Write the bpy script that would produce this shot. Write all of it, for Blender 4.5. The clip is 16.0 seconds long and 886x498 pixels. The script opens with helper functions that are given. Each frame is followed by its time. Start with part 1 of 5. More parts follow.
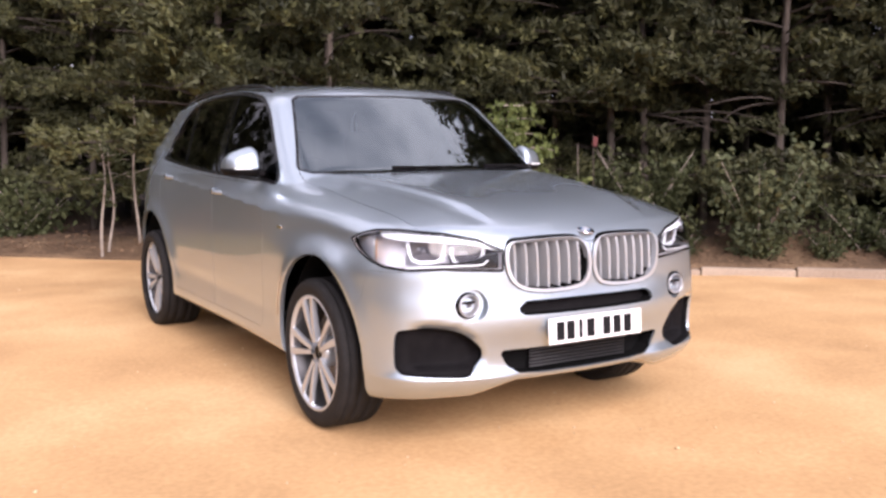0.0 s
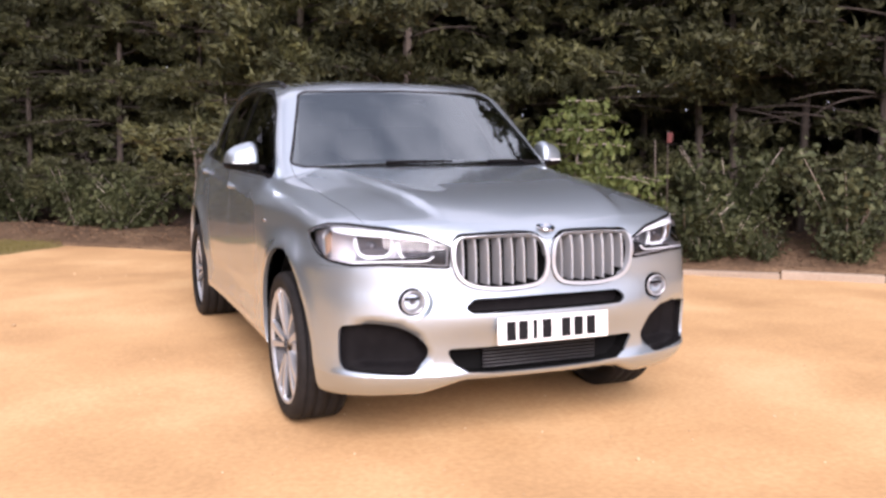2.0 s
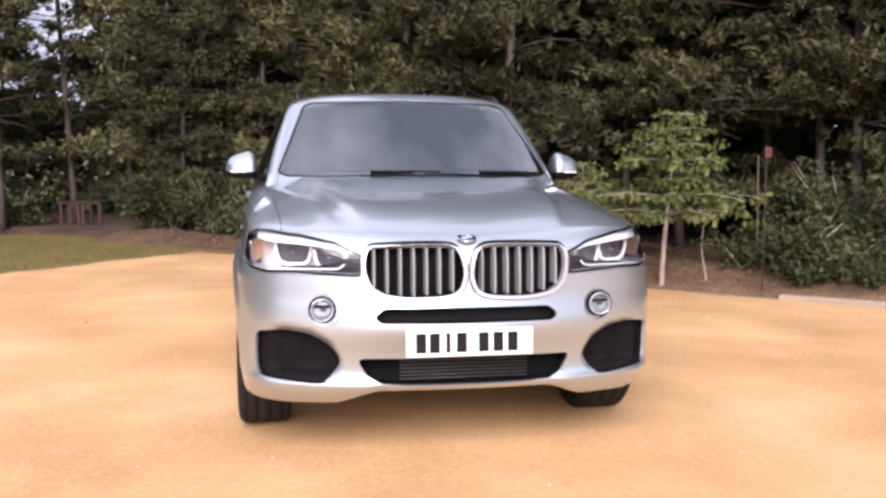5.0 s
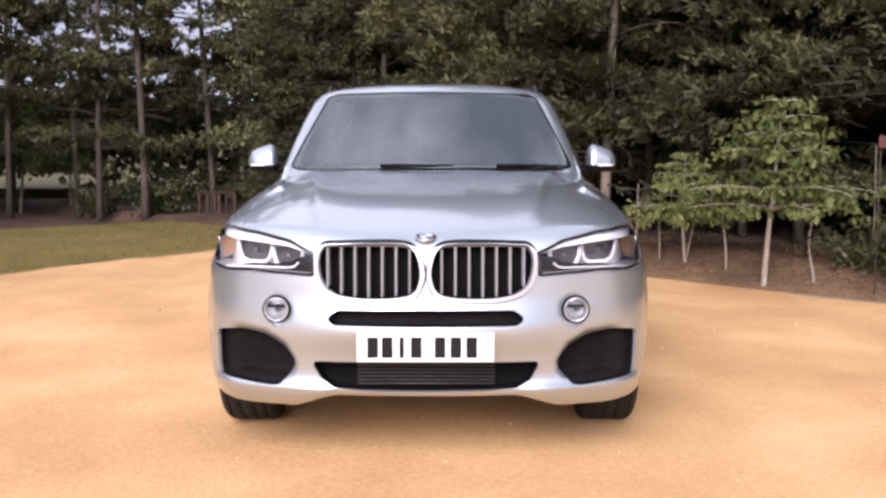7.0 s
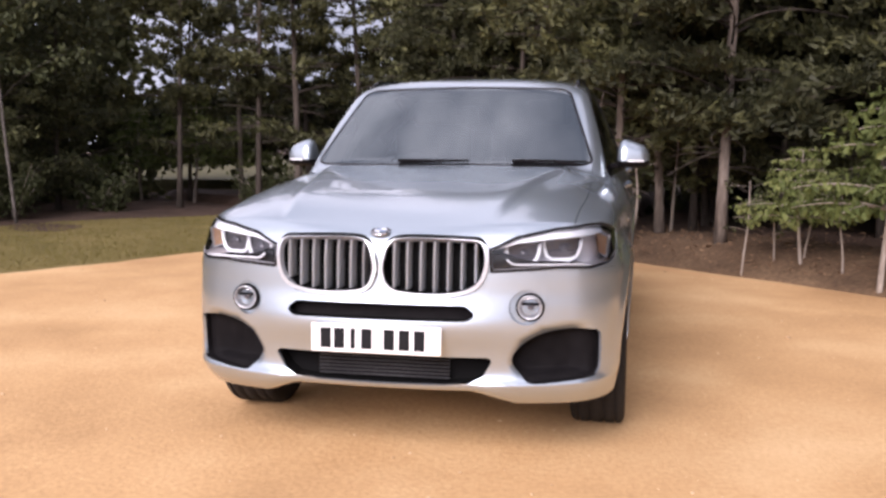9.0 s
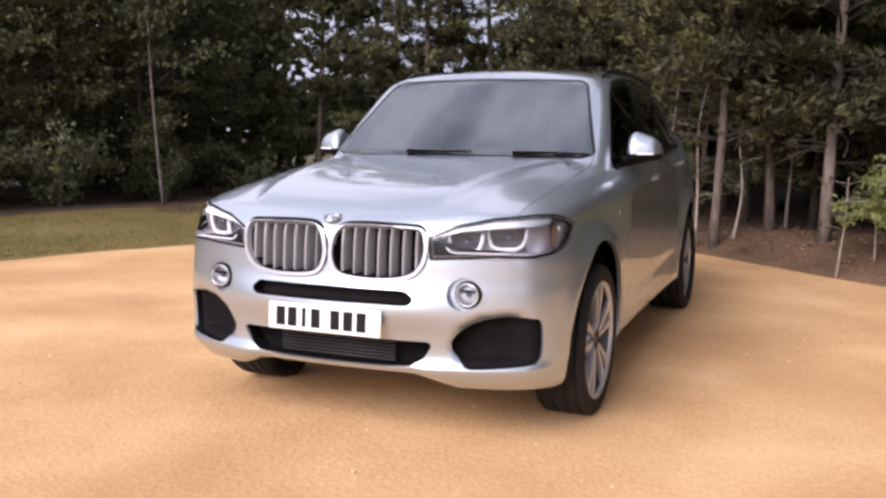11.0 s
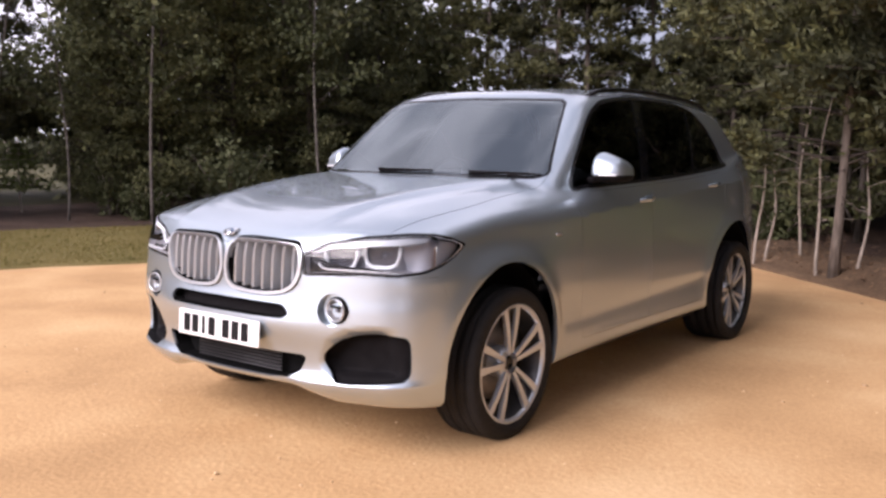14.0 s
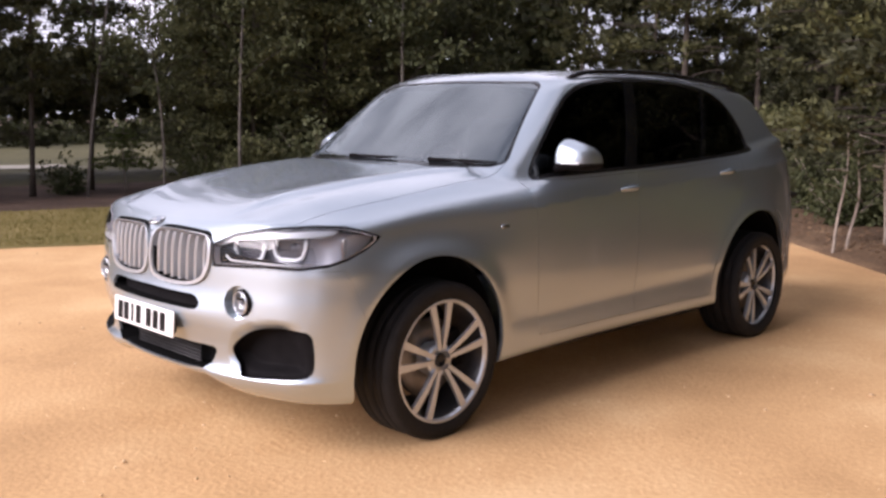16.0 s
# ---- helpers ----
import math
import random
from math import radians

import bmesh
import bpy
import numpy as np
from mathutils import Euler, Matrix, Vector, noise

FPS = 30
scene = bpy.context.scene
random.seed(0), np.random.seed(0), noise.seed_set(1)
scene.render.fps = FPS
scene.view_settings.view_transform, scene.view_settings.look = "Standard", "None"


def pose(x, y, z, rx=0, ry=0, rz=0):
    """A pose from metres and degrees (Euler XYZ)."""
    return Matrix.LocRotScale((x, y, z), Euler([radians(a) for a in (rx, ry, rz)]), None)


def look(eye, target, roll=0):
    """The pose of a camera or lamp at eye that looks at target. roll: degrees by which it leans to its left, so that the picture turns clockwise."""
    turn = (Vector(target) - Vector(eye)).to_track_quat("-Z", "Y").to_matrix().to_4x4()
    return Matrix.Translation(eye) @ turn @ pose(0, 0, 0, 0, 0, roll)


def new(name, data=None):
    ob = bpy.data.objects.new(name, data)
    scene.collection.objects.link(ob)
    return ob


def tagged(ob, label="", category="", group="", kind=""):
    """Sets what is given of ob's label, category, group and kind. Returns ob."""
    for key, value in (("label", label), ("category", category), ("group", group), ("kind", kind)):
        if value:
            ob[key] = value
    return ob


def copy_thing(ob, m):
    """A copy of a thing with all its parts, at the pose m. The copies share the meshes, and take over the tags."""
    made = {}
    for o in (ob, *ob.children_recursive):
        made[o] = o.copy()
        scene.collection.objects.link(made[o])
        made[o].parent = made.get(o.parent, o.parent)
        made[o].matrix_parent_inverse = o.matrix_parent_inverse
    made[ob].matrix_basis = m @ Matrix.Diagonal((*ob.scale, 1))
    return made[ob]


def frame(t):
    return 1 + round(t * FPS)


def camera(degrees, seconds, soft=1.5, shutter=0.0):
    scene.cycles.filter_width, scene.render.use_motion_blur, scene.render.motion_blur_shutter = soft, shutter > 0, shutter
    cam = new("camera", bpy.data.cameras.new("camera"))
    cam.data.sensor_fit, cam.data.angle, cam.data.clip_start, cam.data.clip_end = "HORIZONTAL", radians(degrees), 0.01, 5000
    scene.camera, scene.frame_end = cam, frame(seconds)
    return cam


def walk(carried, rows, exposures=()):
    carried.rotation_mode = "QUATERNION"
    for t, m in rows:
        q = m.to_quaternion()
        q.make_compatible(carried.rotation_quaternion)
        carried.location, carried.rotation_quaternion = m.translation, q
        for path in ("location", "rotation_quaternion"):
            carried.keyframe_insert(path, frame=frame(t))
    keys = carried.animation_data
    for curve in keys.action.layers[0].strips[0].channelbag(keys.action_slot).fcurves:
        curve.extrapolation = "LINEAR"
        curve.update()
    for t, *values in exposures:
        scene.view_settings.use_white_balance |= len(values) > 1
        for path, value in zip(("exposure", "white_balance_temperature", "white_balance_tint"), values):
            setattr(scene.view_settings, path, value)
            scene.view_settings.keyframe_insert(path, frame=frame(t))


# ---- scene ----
cam = camera(50.9, 16.0, 2.8)
PATH = [
    (0, (-2.639, -3.987, 1.329), (-1.604, -2.29, 1.107), -0.2),
    (0.5, (-2.45, -4.011, 1.312), (-1.477, -2.278, 1.093), -0.3),
    (1, (-2.276, -4.092, 1.321), (-1.359, -2.329, 1.095), 0.2),
    (1.5, (-2.05, -4.181, 1.312), (-1.22, -2.375, 1.088), -0.2),
    (2, (-1.877, -4.288, 1.305), (-1.121, -2.45, 1.081), -0.2),
    (2.5, (-1.718, -4.331, 1.279), (-1.009, -2.473, 1.064), -0.6),
    (3, (-1.523, -4.391, 1.278), (-0.897, -2.504, 1.065), 0.2),
    (3.5, (-1.327, -4.482, 1.284), (-0.743, -2.582, 1.067), 0.1),
    (4, (-1.143, -4.552, 1.264), (-0.643, -2.626, 1.065), 0.6),
    (6.5, (-0.144, -4.474, 1.282), (-0.03, -2.487, 1.087), -0.7),
    (7, (0.075, -4.404, 1.287), (0.07, -2.415, 1.077), 0.0),
    (7.5, (0.295, -4.42, 1.287), (0.202, -2.433, 1.08), -0.5),
    (8, (0.557, -4.44, 1.295), (0.361, -2.462, 1.078), -1.2),
    (8.5, (0.766, -4.399, 1.286), (0.468, -2.432, 1.074), -0.1),
    (9, (0.981, -4.343, 1.294), (0.573, -2.398, 1.071), 0.1),
    (9.5, (1.211, -4.316, 1.291), (0.697, -2.397, 1.061), 0.3),
    (12, (2.337, -4.032, 1.328), (1.439, -2.261, 1.092), 1.3),
    (12.5, (2.561, -3.917, 1.346), (1.594, -2.181, 1.119), 1.4),
    (13, (2.737, -3.82, 1.351), (1.702, -2.125, 1.117), -0.1),
    (13.5, (2.977, -3.701, 1.351), (1.85, -2.065, 1.123), 1.2),
    (14, (3.129, -3.546, 1.332), (1.948, -1.947, 1.116), 1.0),
    (14.5, (3.28, -3.316, 1.343), (2.065, -1.745, 1.104), 1.3),
    (15, (3.421, -3.148, 1.358), (2.155, -1.62, 1.113), 1.0),
    (15.5, (3.597, -2.955, 1.383), (2.251, -1.498, 1.123), 1.3),
    (16, (3.705, -2.831, 1.395), (2.309, -1.425, 1.125), 0.9),
]
DROP = Vector((0, 0, -0.02))      # the tyres' contact lies this much under the fitted hub height
walk(cam, [(t, look(Vector(eye) + DROP, Vector(target) + DROP, roll)) for t, eye, target, roll in PATH], [(0.0, 0.70, 6200.0, 28.0), (4.0, 0.70, 6200.0, 28.0), (7.0, 0.62, 6200.0, 28.0), (7.6, 0.47, 6200.0, 28.0), (16.0, 0.45, 6200.0, 28.0)])

# ---- sky, sun and materials ----
SUN_UP, SUN_TURN = 29.0, 193.0
world = bpy.data.worlds.new("world")
scene.world = world
world.use_nodes = True
wn, wl = world.node_tree.nodes, world.node_tree.links
wn.clear()
sky = wn.new("ShaderNodeTexSky")
sky.sky_type, sky.sun_disc = "NISHITA", False
sky.sun_elevation, sky.sun_rotation = radians(SUN_UP), radians(SUN_TURN)
sky.air_density, sky.dust_density = 1.0, 2.0
wco = wn.new("ShaderNodeTexCoord")
wmap = wn.new("ShaderNodeMapping")
wmap.inputs["Scale"].default_value = (1.0, 1.0, 1.2)
wmap.inputs["Rotation"].default_value = (0, 0, radians(235))
cloud = wn.new("ShaderNodeTexNoise")
cloud.inputs["Scale"].default_value, cloud.inputs["Detail"].default_value, cloud.inputs["Roughness"].default_value = 2.9, 6.0, 0.52
cover = wn.new("ShaderNodeValToRGB")
cover.color_ramp.elements[0].position, cover.color_ramp.elements[1].position = 0.12, 0.40
shade = wn.new("ShaderNodeValToRGB")
shade.color_ramp.elements[0].position, shade.color_ramp.elements[1].position = 0.41, 0.61
shade.color_ramp.elements[0].color, shade.color_ramp.elements[1].color = (20.0, 20.2, 20.6, 1), (7.6, 8.4, 9.5, 1)
wmix = wn.new("ShaderNodeMixRGB")
wbg = wn.new("ShaderNodeBackground")
wbg.inputs["Strength"].default_value = 0.051
wout = wn.new("ShaderNodeOutputWorld")
wl.new(wco.outputs["Generated"], wmap.inputs["Vector"])
wl.new(wmap.outputs["Vector"], cloud.inputs["Vector"])
wl.new(cloud.outputs["Fac"], cover.inputs["Fac"])
wl.new(cloud.outputs["Fac"], shade.inputs["Fac"])
wl.new(cover.outputs["Color"], wmix.inputs["Fac"])
wl.new(sky.outputs["Color"], wmix.inputs["Color1"])
wl.new(shade.outputs["Color"], wmix.inputs["Color2"])
wl.new(wmix.outputs["Color"], wbg.inputs["Color"])
wl.new(wbg.outputs["Background"], wout.inputs["Surface"])
sun = new("sun", bpy.data.lights.new("sun", "SUN"))
sun.data.energy, sun.data.angle, sun.data.color = 4.5, radians(40), (1.0, 0.955, 0.89)
sun.matrix_world = look((-1.9, -8.3, 4.7), (0, 0, 0))


def material(name, color, rough=0.6, metal=0.0, spec=0.5, coat=0.0):
    m = bpy.data.materials.new(name)
    m.use_nodes = True
    b = m.node_tree.nodes["Principled BSDF"]
    b.inputs["Base Color"].default_value = (*color, 1)
    b.inputs["Roughness"].default_value, b.inputs["Metallic"].default_value = rough, metal
    b.inputs["Specular IOR Level"].default_value, b.inputs["Coat Weight"].default_value = spec, coat
    b.inputs["Coat Roughness"].default_value = 0.04
    return m


def mottled(name, stops, scale=3.0, fine=40.0, rough=0.8, bump=0.0, bump_scale=60.0, mix=0.5, island=0.0, spec=0.3, metal=0.0, stretch=None, obrand=0.0):
    """Base colour from two scales of noise through a ramp of colours, with a fine bump."""
    m = material(name, stops[0], rough, metal, spec)
    n, l = m.node_tree.nodes, m.node_tree.links
    b = n["Principled BSDF"]
    co = n.new("ShaderNodeTexCoord")
    src = co.outputs["Object"]
    if stretch:
        mp = n.new("ShaderNodeMapping")
        mp.inputs["Scale"].default_value = stretch
        l.new(src, mp.inputs["Vector"])
        src = mp.outputs["Vector"]
    a, f = n.new("ShaderNodeTexNoise"), n.new("ShaderNodeTexNoise")
    a.inputs["Scale"].default_value, f.inputs["Scale"].default_value = scale, fine
    a.inputs["Detail"].default_value = 4
    f.inputs["Detail"].default_value = 3
    for t in (a, f):
        l.new(src, t.inputs["Vector"])
    mx = n.new("ShaderNodeMix")
    mx.inputs["Factor"].default_value = mix
    l.new(a.outputs["Fac"], mx.inputs["A"])
    l.new(f.outputs["Fac"], mx.inputs["B"])
    value = mx.outputs["Result"]
    for amount, node, sock in ((island, "ShaderNodeNewGeometry", "Random Per Island"), (obrand, "ShaderNodeObjectInfo", "Random")):
        if amount:
            g = n.new(node)
            m2 = n.new("ShaderNodeMix")
            m2.inputs["Factor"].default_value = amount
            l.new(value, m2.inputs["A"])
            l.new(g.outputs[sock], m2.inputs["B"])
            value = m2.outputs["Result"]
    r = n.new("ShaderNodeValToRGB")
    e = r.color_ramp.elements
    while len(e) < len(stops):
        e.new(0.5)
    lo, hi = (0.30, 0.70) if island < 0.3 else (0.12, 0.88)
    for i, c in enumerate(stops):
        e[i].position, e[i].color = lo + (hi - lo) * i / (len(stops) - 1), (*c, 1)
    l.new(value, r.inputs["Fac"])
    l.new(r.outputs["Color"], b.inputs["Base Color"])
    if bump:
        bn, bt = n.new("ShaderNodeBump"), n.new("ShaderNodeTexNoise")
        bt.inputs["Scale"].default_value, bt.inputs["Detail"].default_value = bump_scale, 4
        bn.inputs["Strength"].default_value, bn.inputs["Distance"].default_value = bump, 0.02
        l.new(src, bt.inputs["Vector"])
        l.new(bt.outputs["Fac"], bn.inputs["Height"])
        l.new(bn.outputs["Normal"], b.inputs["Normal"])
    return m


def leafy(name, stops, thin=0.35):
    m = mottled(name, stops, 1.7, 9.0, 0.6, 0.0, mix=0.3, island=0.2, spec=0.2, obrand=0.16)
    n, l = m.node_tree.nodes, m.node_tree.links
    t = n.new("ShaderNodeBsdfTranslucent")
    mixer = n.new("ShaderNodeMixShader")
    mixer.inputs["Fac"].default_value = thin
    ramp = [k for k in n if k.type == "VALTORGB"][0]
    l.new(ramp.outputs["Color"], t.inputs["Color"])
    l.new(n["Principled BSDF"].outputs["BSDF"], mixer.inputs[1])
    l.new(t.outputs["BSDF"], mixer.inputs[2])
    l.new(mixer.outputs["Shader"], n["Material Output"].inputs["Surface"])
    return m


def glassy(name, tint, rough=0.0, gloss=1.5, shine=(1, 1, 1)):
    """Clear tinted glass: it lets light through and mirrors by Fresnel."""
    m = bpy.data.materials.new(name)
    m.use_nodes = True
    n, l = m.node_tree.nodes, m.node_tree.links
    n.remove(n["Principled BSDF"])
    clear, mirror, mixer, fres = n.new("ShaderNodeBsdfTransparent"), n.new("ShaderNodeBsdfGlossy"), n.new("ShaderNodeMixShader"), n.new("ShaderNodeFresnel")
    clear.inputs["Color"].default_value = (*tint, 1)
    mirror.inputs["Color"].default_value = (*shine, 1)
    mirror.inputs["Roughness"].default_value = rough
    fres.inputs["IOR"].default_value = gloss
    l.new(fres.outputs["Fac"], mixer.inputs["Fac"])
    l.new(clear.outputs["BSDF"], mixer.inputs[1])
    l.new(mirror.outputs["BSDF"], mixer.inputs[2])
    l.new(mixer.outputs["Shader"], n["Material Output"].inputs["Surface"])
    return m


SAND = mottled("sand", ((0.38, 0.220, 0.096), (0.53, 0.322, 0.148), (0.66, 0.440, 0.226)), 0.85, 34.0, 0.92, 0.22, 45.0, 0.28)
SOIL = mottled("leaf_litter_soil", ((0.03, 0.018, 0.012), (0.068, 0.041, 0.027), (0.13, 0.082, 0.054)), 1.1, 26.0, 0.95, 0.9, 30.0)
BANK = mottled("dry_earth", ((0.052, 0.031, 0.017), (0.104, 0.064, 0.035), (0.19, 0.123, 0.068)), 1.6, 24.0, 0.95, 0.8, 26.0)
TURF = mottled("turf", ((0.10, 0.085, 0.024), (0.16, 0.125, 0.038), (0.24, 0.178, 0.068)), 0.9, 30.0, 0.95, 0.8, 60.0)
BLADE = leafy("grass_blade", ((0.085, 0.082, 0.020), (0.155, 0.132, 0.036), (0.26, 0.20, 0.08)))
KERB = mottled("concrete_kerb", ((0.20, 0.15, 0.105), (0.28, 0.215, 0.155), (0.36, 0.285, 0.21)), 3.0, 40.0, 0.9, 0.5, 70.0, obrand=0.3)
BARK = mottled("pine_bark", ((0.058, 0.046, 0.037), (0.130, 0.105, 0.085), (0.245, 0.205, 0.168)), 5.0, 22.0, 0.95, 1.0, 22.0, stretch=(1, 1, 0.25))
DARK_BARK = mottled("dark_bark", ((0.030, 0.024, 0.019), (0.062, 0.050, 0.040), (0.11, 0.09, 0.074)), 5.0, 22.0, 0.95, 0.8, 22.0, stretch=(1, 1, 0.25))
TWIG = mottled("dark_twig", ((0.022, 0.017, 0.013), (0.045, 0.035, 0.028), (0.08, 0.064, 0.052)), 5.0, 22.0, 0.95, 0.4, 22.0)
PALE_BARK = mottled("pale_bark", ((0.13, 0.107, 0.086), (0.27, 0.227, 0.185), (0.41, 0.36, 0.305)), 6.0, 30.0, 0.9, 0.7, 30.0, stretch=(1, 1, 0.3))
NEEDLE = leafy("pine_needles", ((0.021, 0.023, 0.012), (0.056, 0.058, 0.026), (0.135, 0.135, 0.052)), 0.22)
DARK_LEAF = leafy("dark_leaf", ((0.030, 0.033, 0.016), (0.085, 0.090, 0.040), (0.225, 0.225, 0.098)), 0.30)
OAK_LEAF = leafy("oak_leaf", ((0.050, 0.068, 0.020), (0.115, 0.140, 0.042), (0.235, 0.255, 0.09)), 0.35)
PALE_LEAF = leafy("pale_shrub_leaf", ((0.040, 0.048, 0.023), (0.086, 0.098, 0.048), (0.17, 0.183, 0.094)), 0.3)
SHRUB_LEAF = leafy("shrub_leaf", ((0.027, 0.033, 0.014), (0.055, 0.063, 0.026), (0.11, 0.118, 0.052)), 0.3)
def flake_paint(name, stops, broad):
    """Metallic car paint: a sharp and a broad lobe from the flakes, under a clear coat."""
    m = mottled(name, stops, 1.5, 900.0, 0.27, 0.0, mix=0.7, metal=0.9)
    n, l = m.node_tree.nodes, m.node_tree.links
    sharp, wide, mixer = n["Principled BSDF"], n.new("ShaderNodeBsdfPrincipled"), n.new("ShaderNodeMixShader")
    ramp = [k for k in n if k.type == "VALTORGB"][0]
    l.new(ramp.outputs["Color"], wide.inputs["Base Color"])
    wide.inputs["Metallic"].default_value, wide.inputs["Roughness"].default_value = 0.84, 0.45
    for b in (sharp, wide):
        b.inputs["Coat Weight"].default_value, b.inputs["Coat Roughness"].default_value = 1.0, 0.03
    mixer.inputs["Fac"].default_value = broad
    l.new(sharp.outputs["BSDF"], mixer.inputs[1])
    l.new(wide.outputs["BSDF"], mixer.inputs[2])
    l.new(mixer.outputs["Shader"], n["Material Output"].inputs["Surface"])
    return m


SILVER = flake_paint("silver_paint", ((0.425, 0.490, 0.540), (0.480, 0.545, 0.595)), 0.52)
CHROME = material("satin_chrome", (0.74, 0.745, 0.76), 0.10, 1.0)
SLAT = mottled("satin_titanium", ((0.64, 0.655, 0.67), (0.70, 0.715, 0.73)), 8.0, 120.0, 0.36, metal=0.6)
ALLOY = mottled("machined_alloy", ((0.50, 0.525, 0.55), (0.60, 0.625, 0.65)), 14.0, 160.0, 0.28, metal=0.6)
ALLOY_DARK = mottled("grey_alloy", ((0.05, 0.049, 0.05), (0.08, 0.078, 0.08)), 14.0, 120.0, 0.45, metal=0.6)
PLASTIC = mottled("black_plastic", ((0.006, 0.0055, 0.006), (0.013, 0.012, 0.0125)), 20.0, 400.0, 0.55, 0.3, 500.0, spec=0.03)
PILLAR = material("pillar_black", (0.004, 0.004, 0.0045), 0.06, spec=0.22)
GLOSS_BLACK = material("gloss_black", (0.009, 0.009, 0.010), 0.25, spec=0.35)
RUBBER = mottled("tyre_rubber", ((0.009, 0.0085, 0.0085), (0.021, 0.019, 0.018)), 12.0, 90.0, 0.7, 0.3, 160.0, spec=0.2)
CAVITY = material("dark_cavity", (0.006, 0.006, 0.006), 0.9, spec=0.05)
TRIM = mottled("dark_cabin_trim", ((0.012, 0.012, 0.012), (0.022, 0.021, 0.020)), 9.0, 80.0, 0.8)
SCREEN_GLASS = glassy("windscreen_glass", (0.42, 0.47, 0.48), 0.0, 2.7, (0.88, 0.97, 1.0))
PRIVACY = glassy("privacy_glass", (0.03, 0.03, 0.033), 0.0, 1.22)
LENS = glassy("lamp_lens", (0.95, 0.96, 0.97), 0.03, 1.40)
PLATE_WHITE = material("plate_white", (0.82, 0.82, 0.80), 0.35)
PLATE_BLACK = material("plate_black", (0.010, 0.010, 0.011), 0.5, spec=0.1)
BADGE_BLUE = material("badge_blue", (0.10, 0.16, 0.26), 0.25, coat=0.6)
BADGE_WHITE = material("badge_white", (0.55, 0.56, 0.58), 0.25, coat=0.4)
AMBER = material("amber_reflector", (0.93, 0.56, 0.29), 0.35, coat=0.3)
LIGHT_GUIDE = material("frosted_light_guide", (0.80, 0.82, 0.84), 0.25)
BRAKE = mottled("brake_steel", ((0.20, 0.18, 0.17), (0.30, 0.28, 0.27)), 20.0, 90.0, 0.45, metal=0.9)
LAMP_INNER = material("lamp_bowl", (0.77, 0.76, 0.79), 0.42, 0.3)
FOG_BOWL = material("fog_bowl", (0.40, 0.41, 0.43), 0.30, 0.6)
SATIN = mottled("satin_silver", ((0.56, 0.585, 0.61), (0.64, 0.665, 0.69)), 6.0, 200.0, 0.30, metal=0.7)
LAMP_WELL = material("lamp_well", (0.48, 0.47, 0.50), 0.35, 0.4)
LAMP_GREY = material("lamp_grey", (0.085, 0.082, 0.094), 0.3, 0.3, coat=0.4)
# ---- car body as smooth implicit surfaces: x across, y backwards from the front axle, z up ----
def prof(v, xs, ys):
    """Smooth curve through a few stations."""
    xs, ys = np.asarray(xs, float), np.asarray(ys, float)
    d = np.gradient(ys, xs)
    v = np.clip(v, xs[0], xs[-1])
    i = np.clip(np.searchsorted(xs, v) - 1, 0, len(xs) - 2)
    h = xs[i + 1] - xs[i]
    t = (v - xs[i]) / h
    return ((1 + 2 * t) * (1 - t) ** 2 * ys[i] + t * (1 - t) ** 2 * h * d[i]
            + t * t * (3 - 2 * t) * ys[i + 1] + t * t * (t - 1) * h * d[i + 1])


def smax(a, b, k):
    h = np.clip(0.5 + 0.5 * (a - b) / k, 0, 1)
    return b + (a - b) * h + k * h * (1 - h)


def smin(a, b, k):
    return -smax(-a, -b, k)


def sstep(v):
    v = np.clip(v, 0, 1)
    return v * v * (3 - 2 * v)


WHEELBASE, HUB_Z, TYRE_R = 2.933, 0.365, 0.368
ARCH_R = 0.430


def arch_dist(y, z):
    """Distance from the middle of the nearer wheel arch, in the side view."""
    return np.minimum(np.hypot((y + 0.085) / 1.0, (z - 0.405) / 1.0), np.hypot((y - 2.82) / 1.15, (z - 0.405) / 1.08))


def hood_z(ax, y):
    hc = prof(y, (-0.95, -0.86, -0.78, -0.6, -0.3, 0.1, 0.5, 0.9), (0.925, 0.968, 1.005, 1.06, 1.115, 1.165, 1.20, 1.235))
    ridge = 0.42 + 0.17 * (y + 0.85)
    dome = 0.012 * sstep((ridge - ax) / 0.05 + 0.5) * sstep((y + 0.86) / 0.25)
    crest = 0.012 * np.exp(-((ax - ridge + 0.03) / 0.15) ** 2) * sstep((y + 0.80) / 0.35)
    valley = -0.003 * np.exp(-((ax - ridge - 0.055) / 0.035) ** 2) * sstep((y + 0.80) / 0.25)
    return hc - 0.012 - 0.118 * (ax / 0.9) ** 5.2 + (dome + crest + valley) * sstep((0.66 - y) / 0.4)


def duct_recess(ax, y, z):
    """How far the bumper dips around the corner duct, on its upper and inner sides."""
    out = np.zeros(np.broadcast(ax, y, z).shape)
    near = (y < -0.35) & (z > 0.38) & (z < 0.66) & (ax > 0.42)
    d = sd_poly(ax[near], z[near], ((0.550, 0.455), (0.580, 0.512), (0.64, 0.548), (0.73, 0.560), (1.2, 0.562), (1.2, 0.38), (0.60, 0.38)))
    out[near] = 0.046 * sstep((0.056 - d) / 0.058) * sstep((z[near] - 0.385) / 0.03) * sstep((0.835 - ax[near]) / 0.10)
    return out


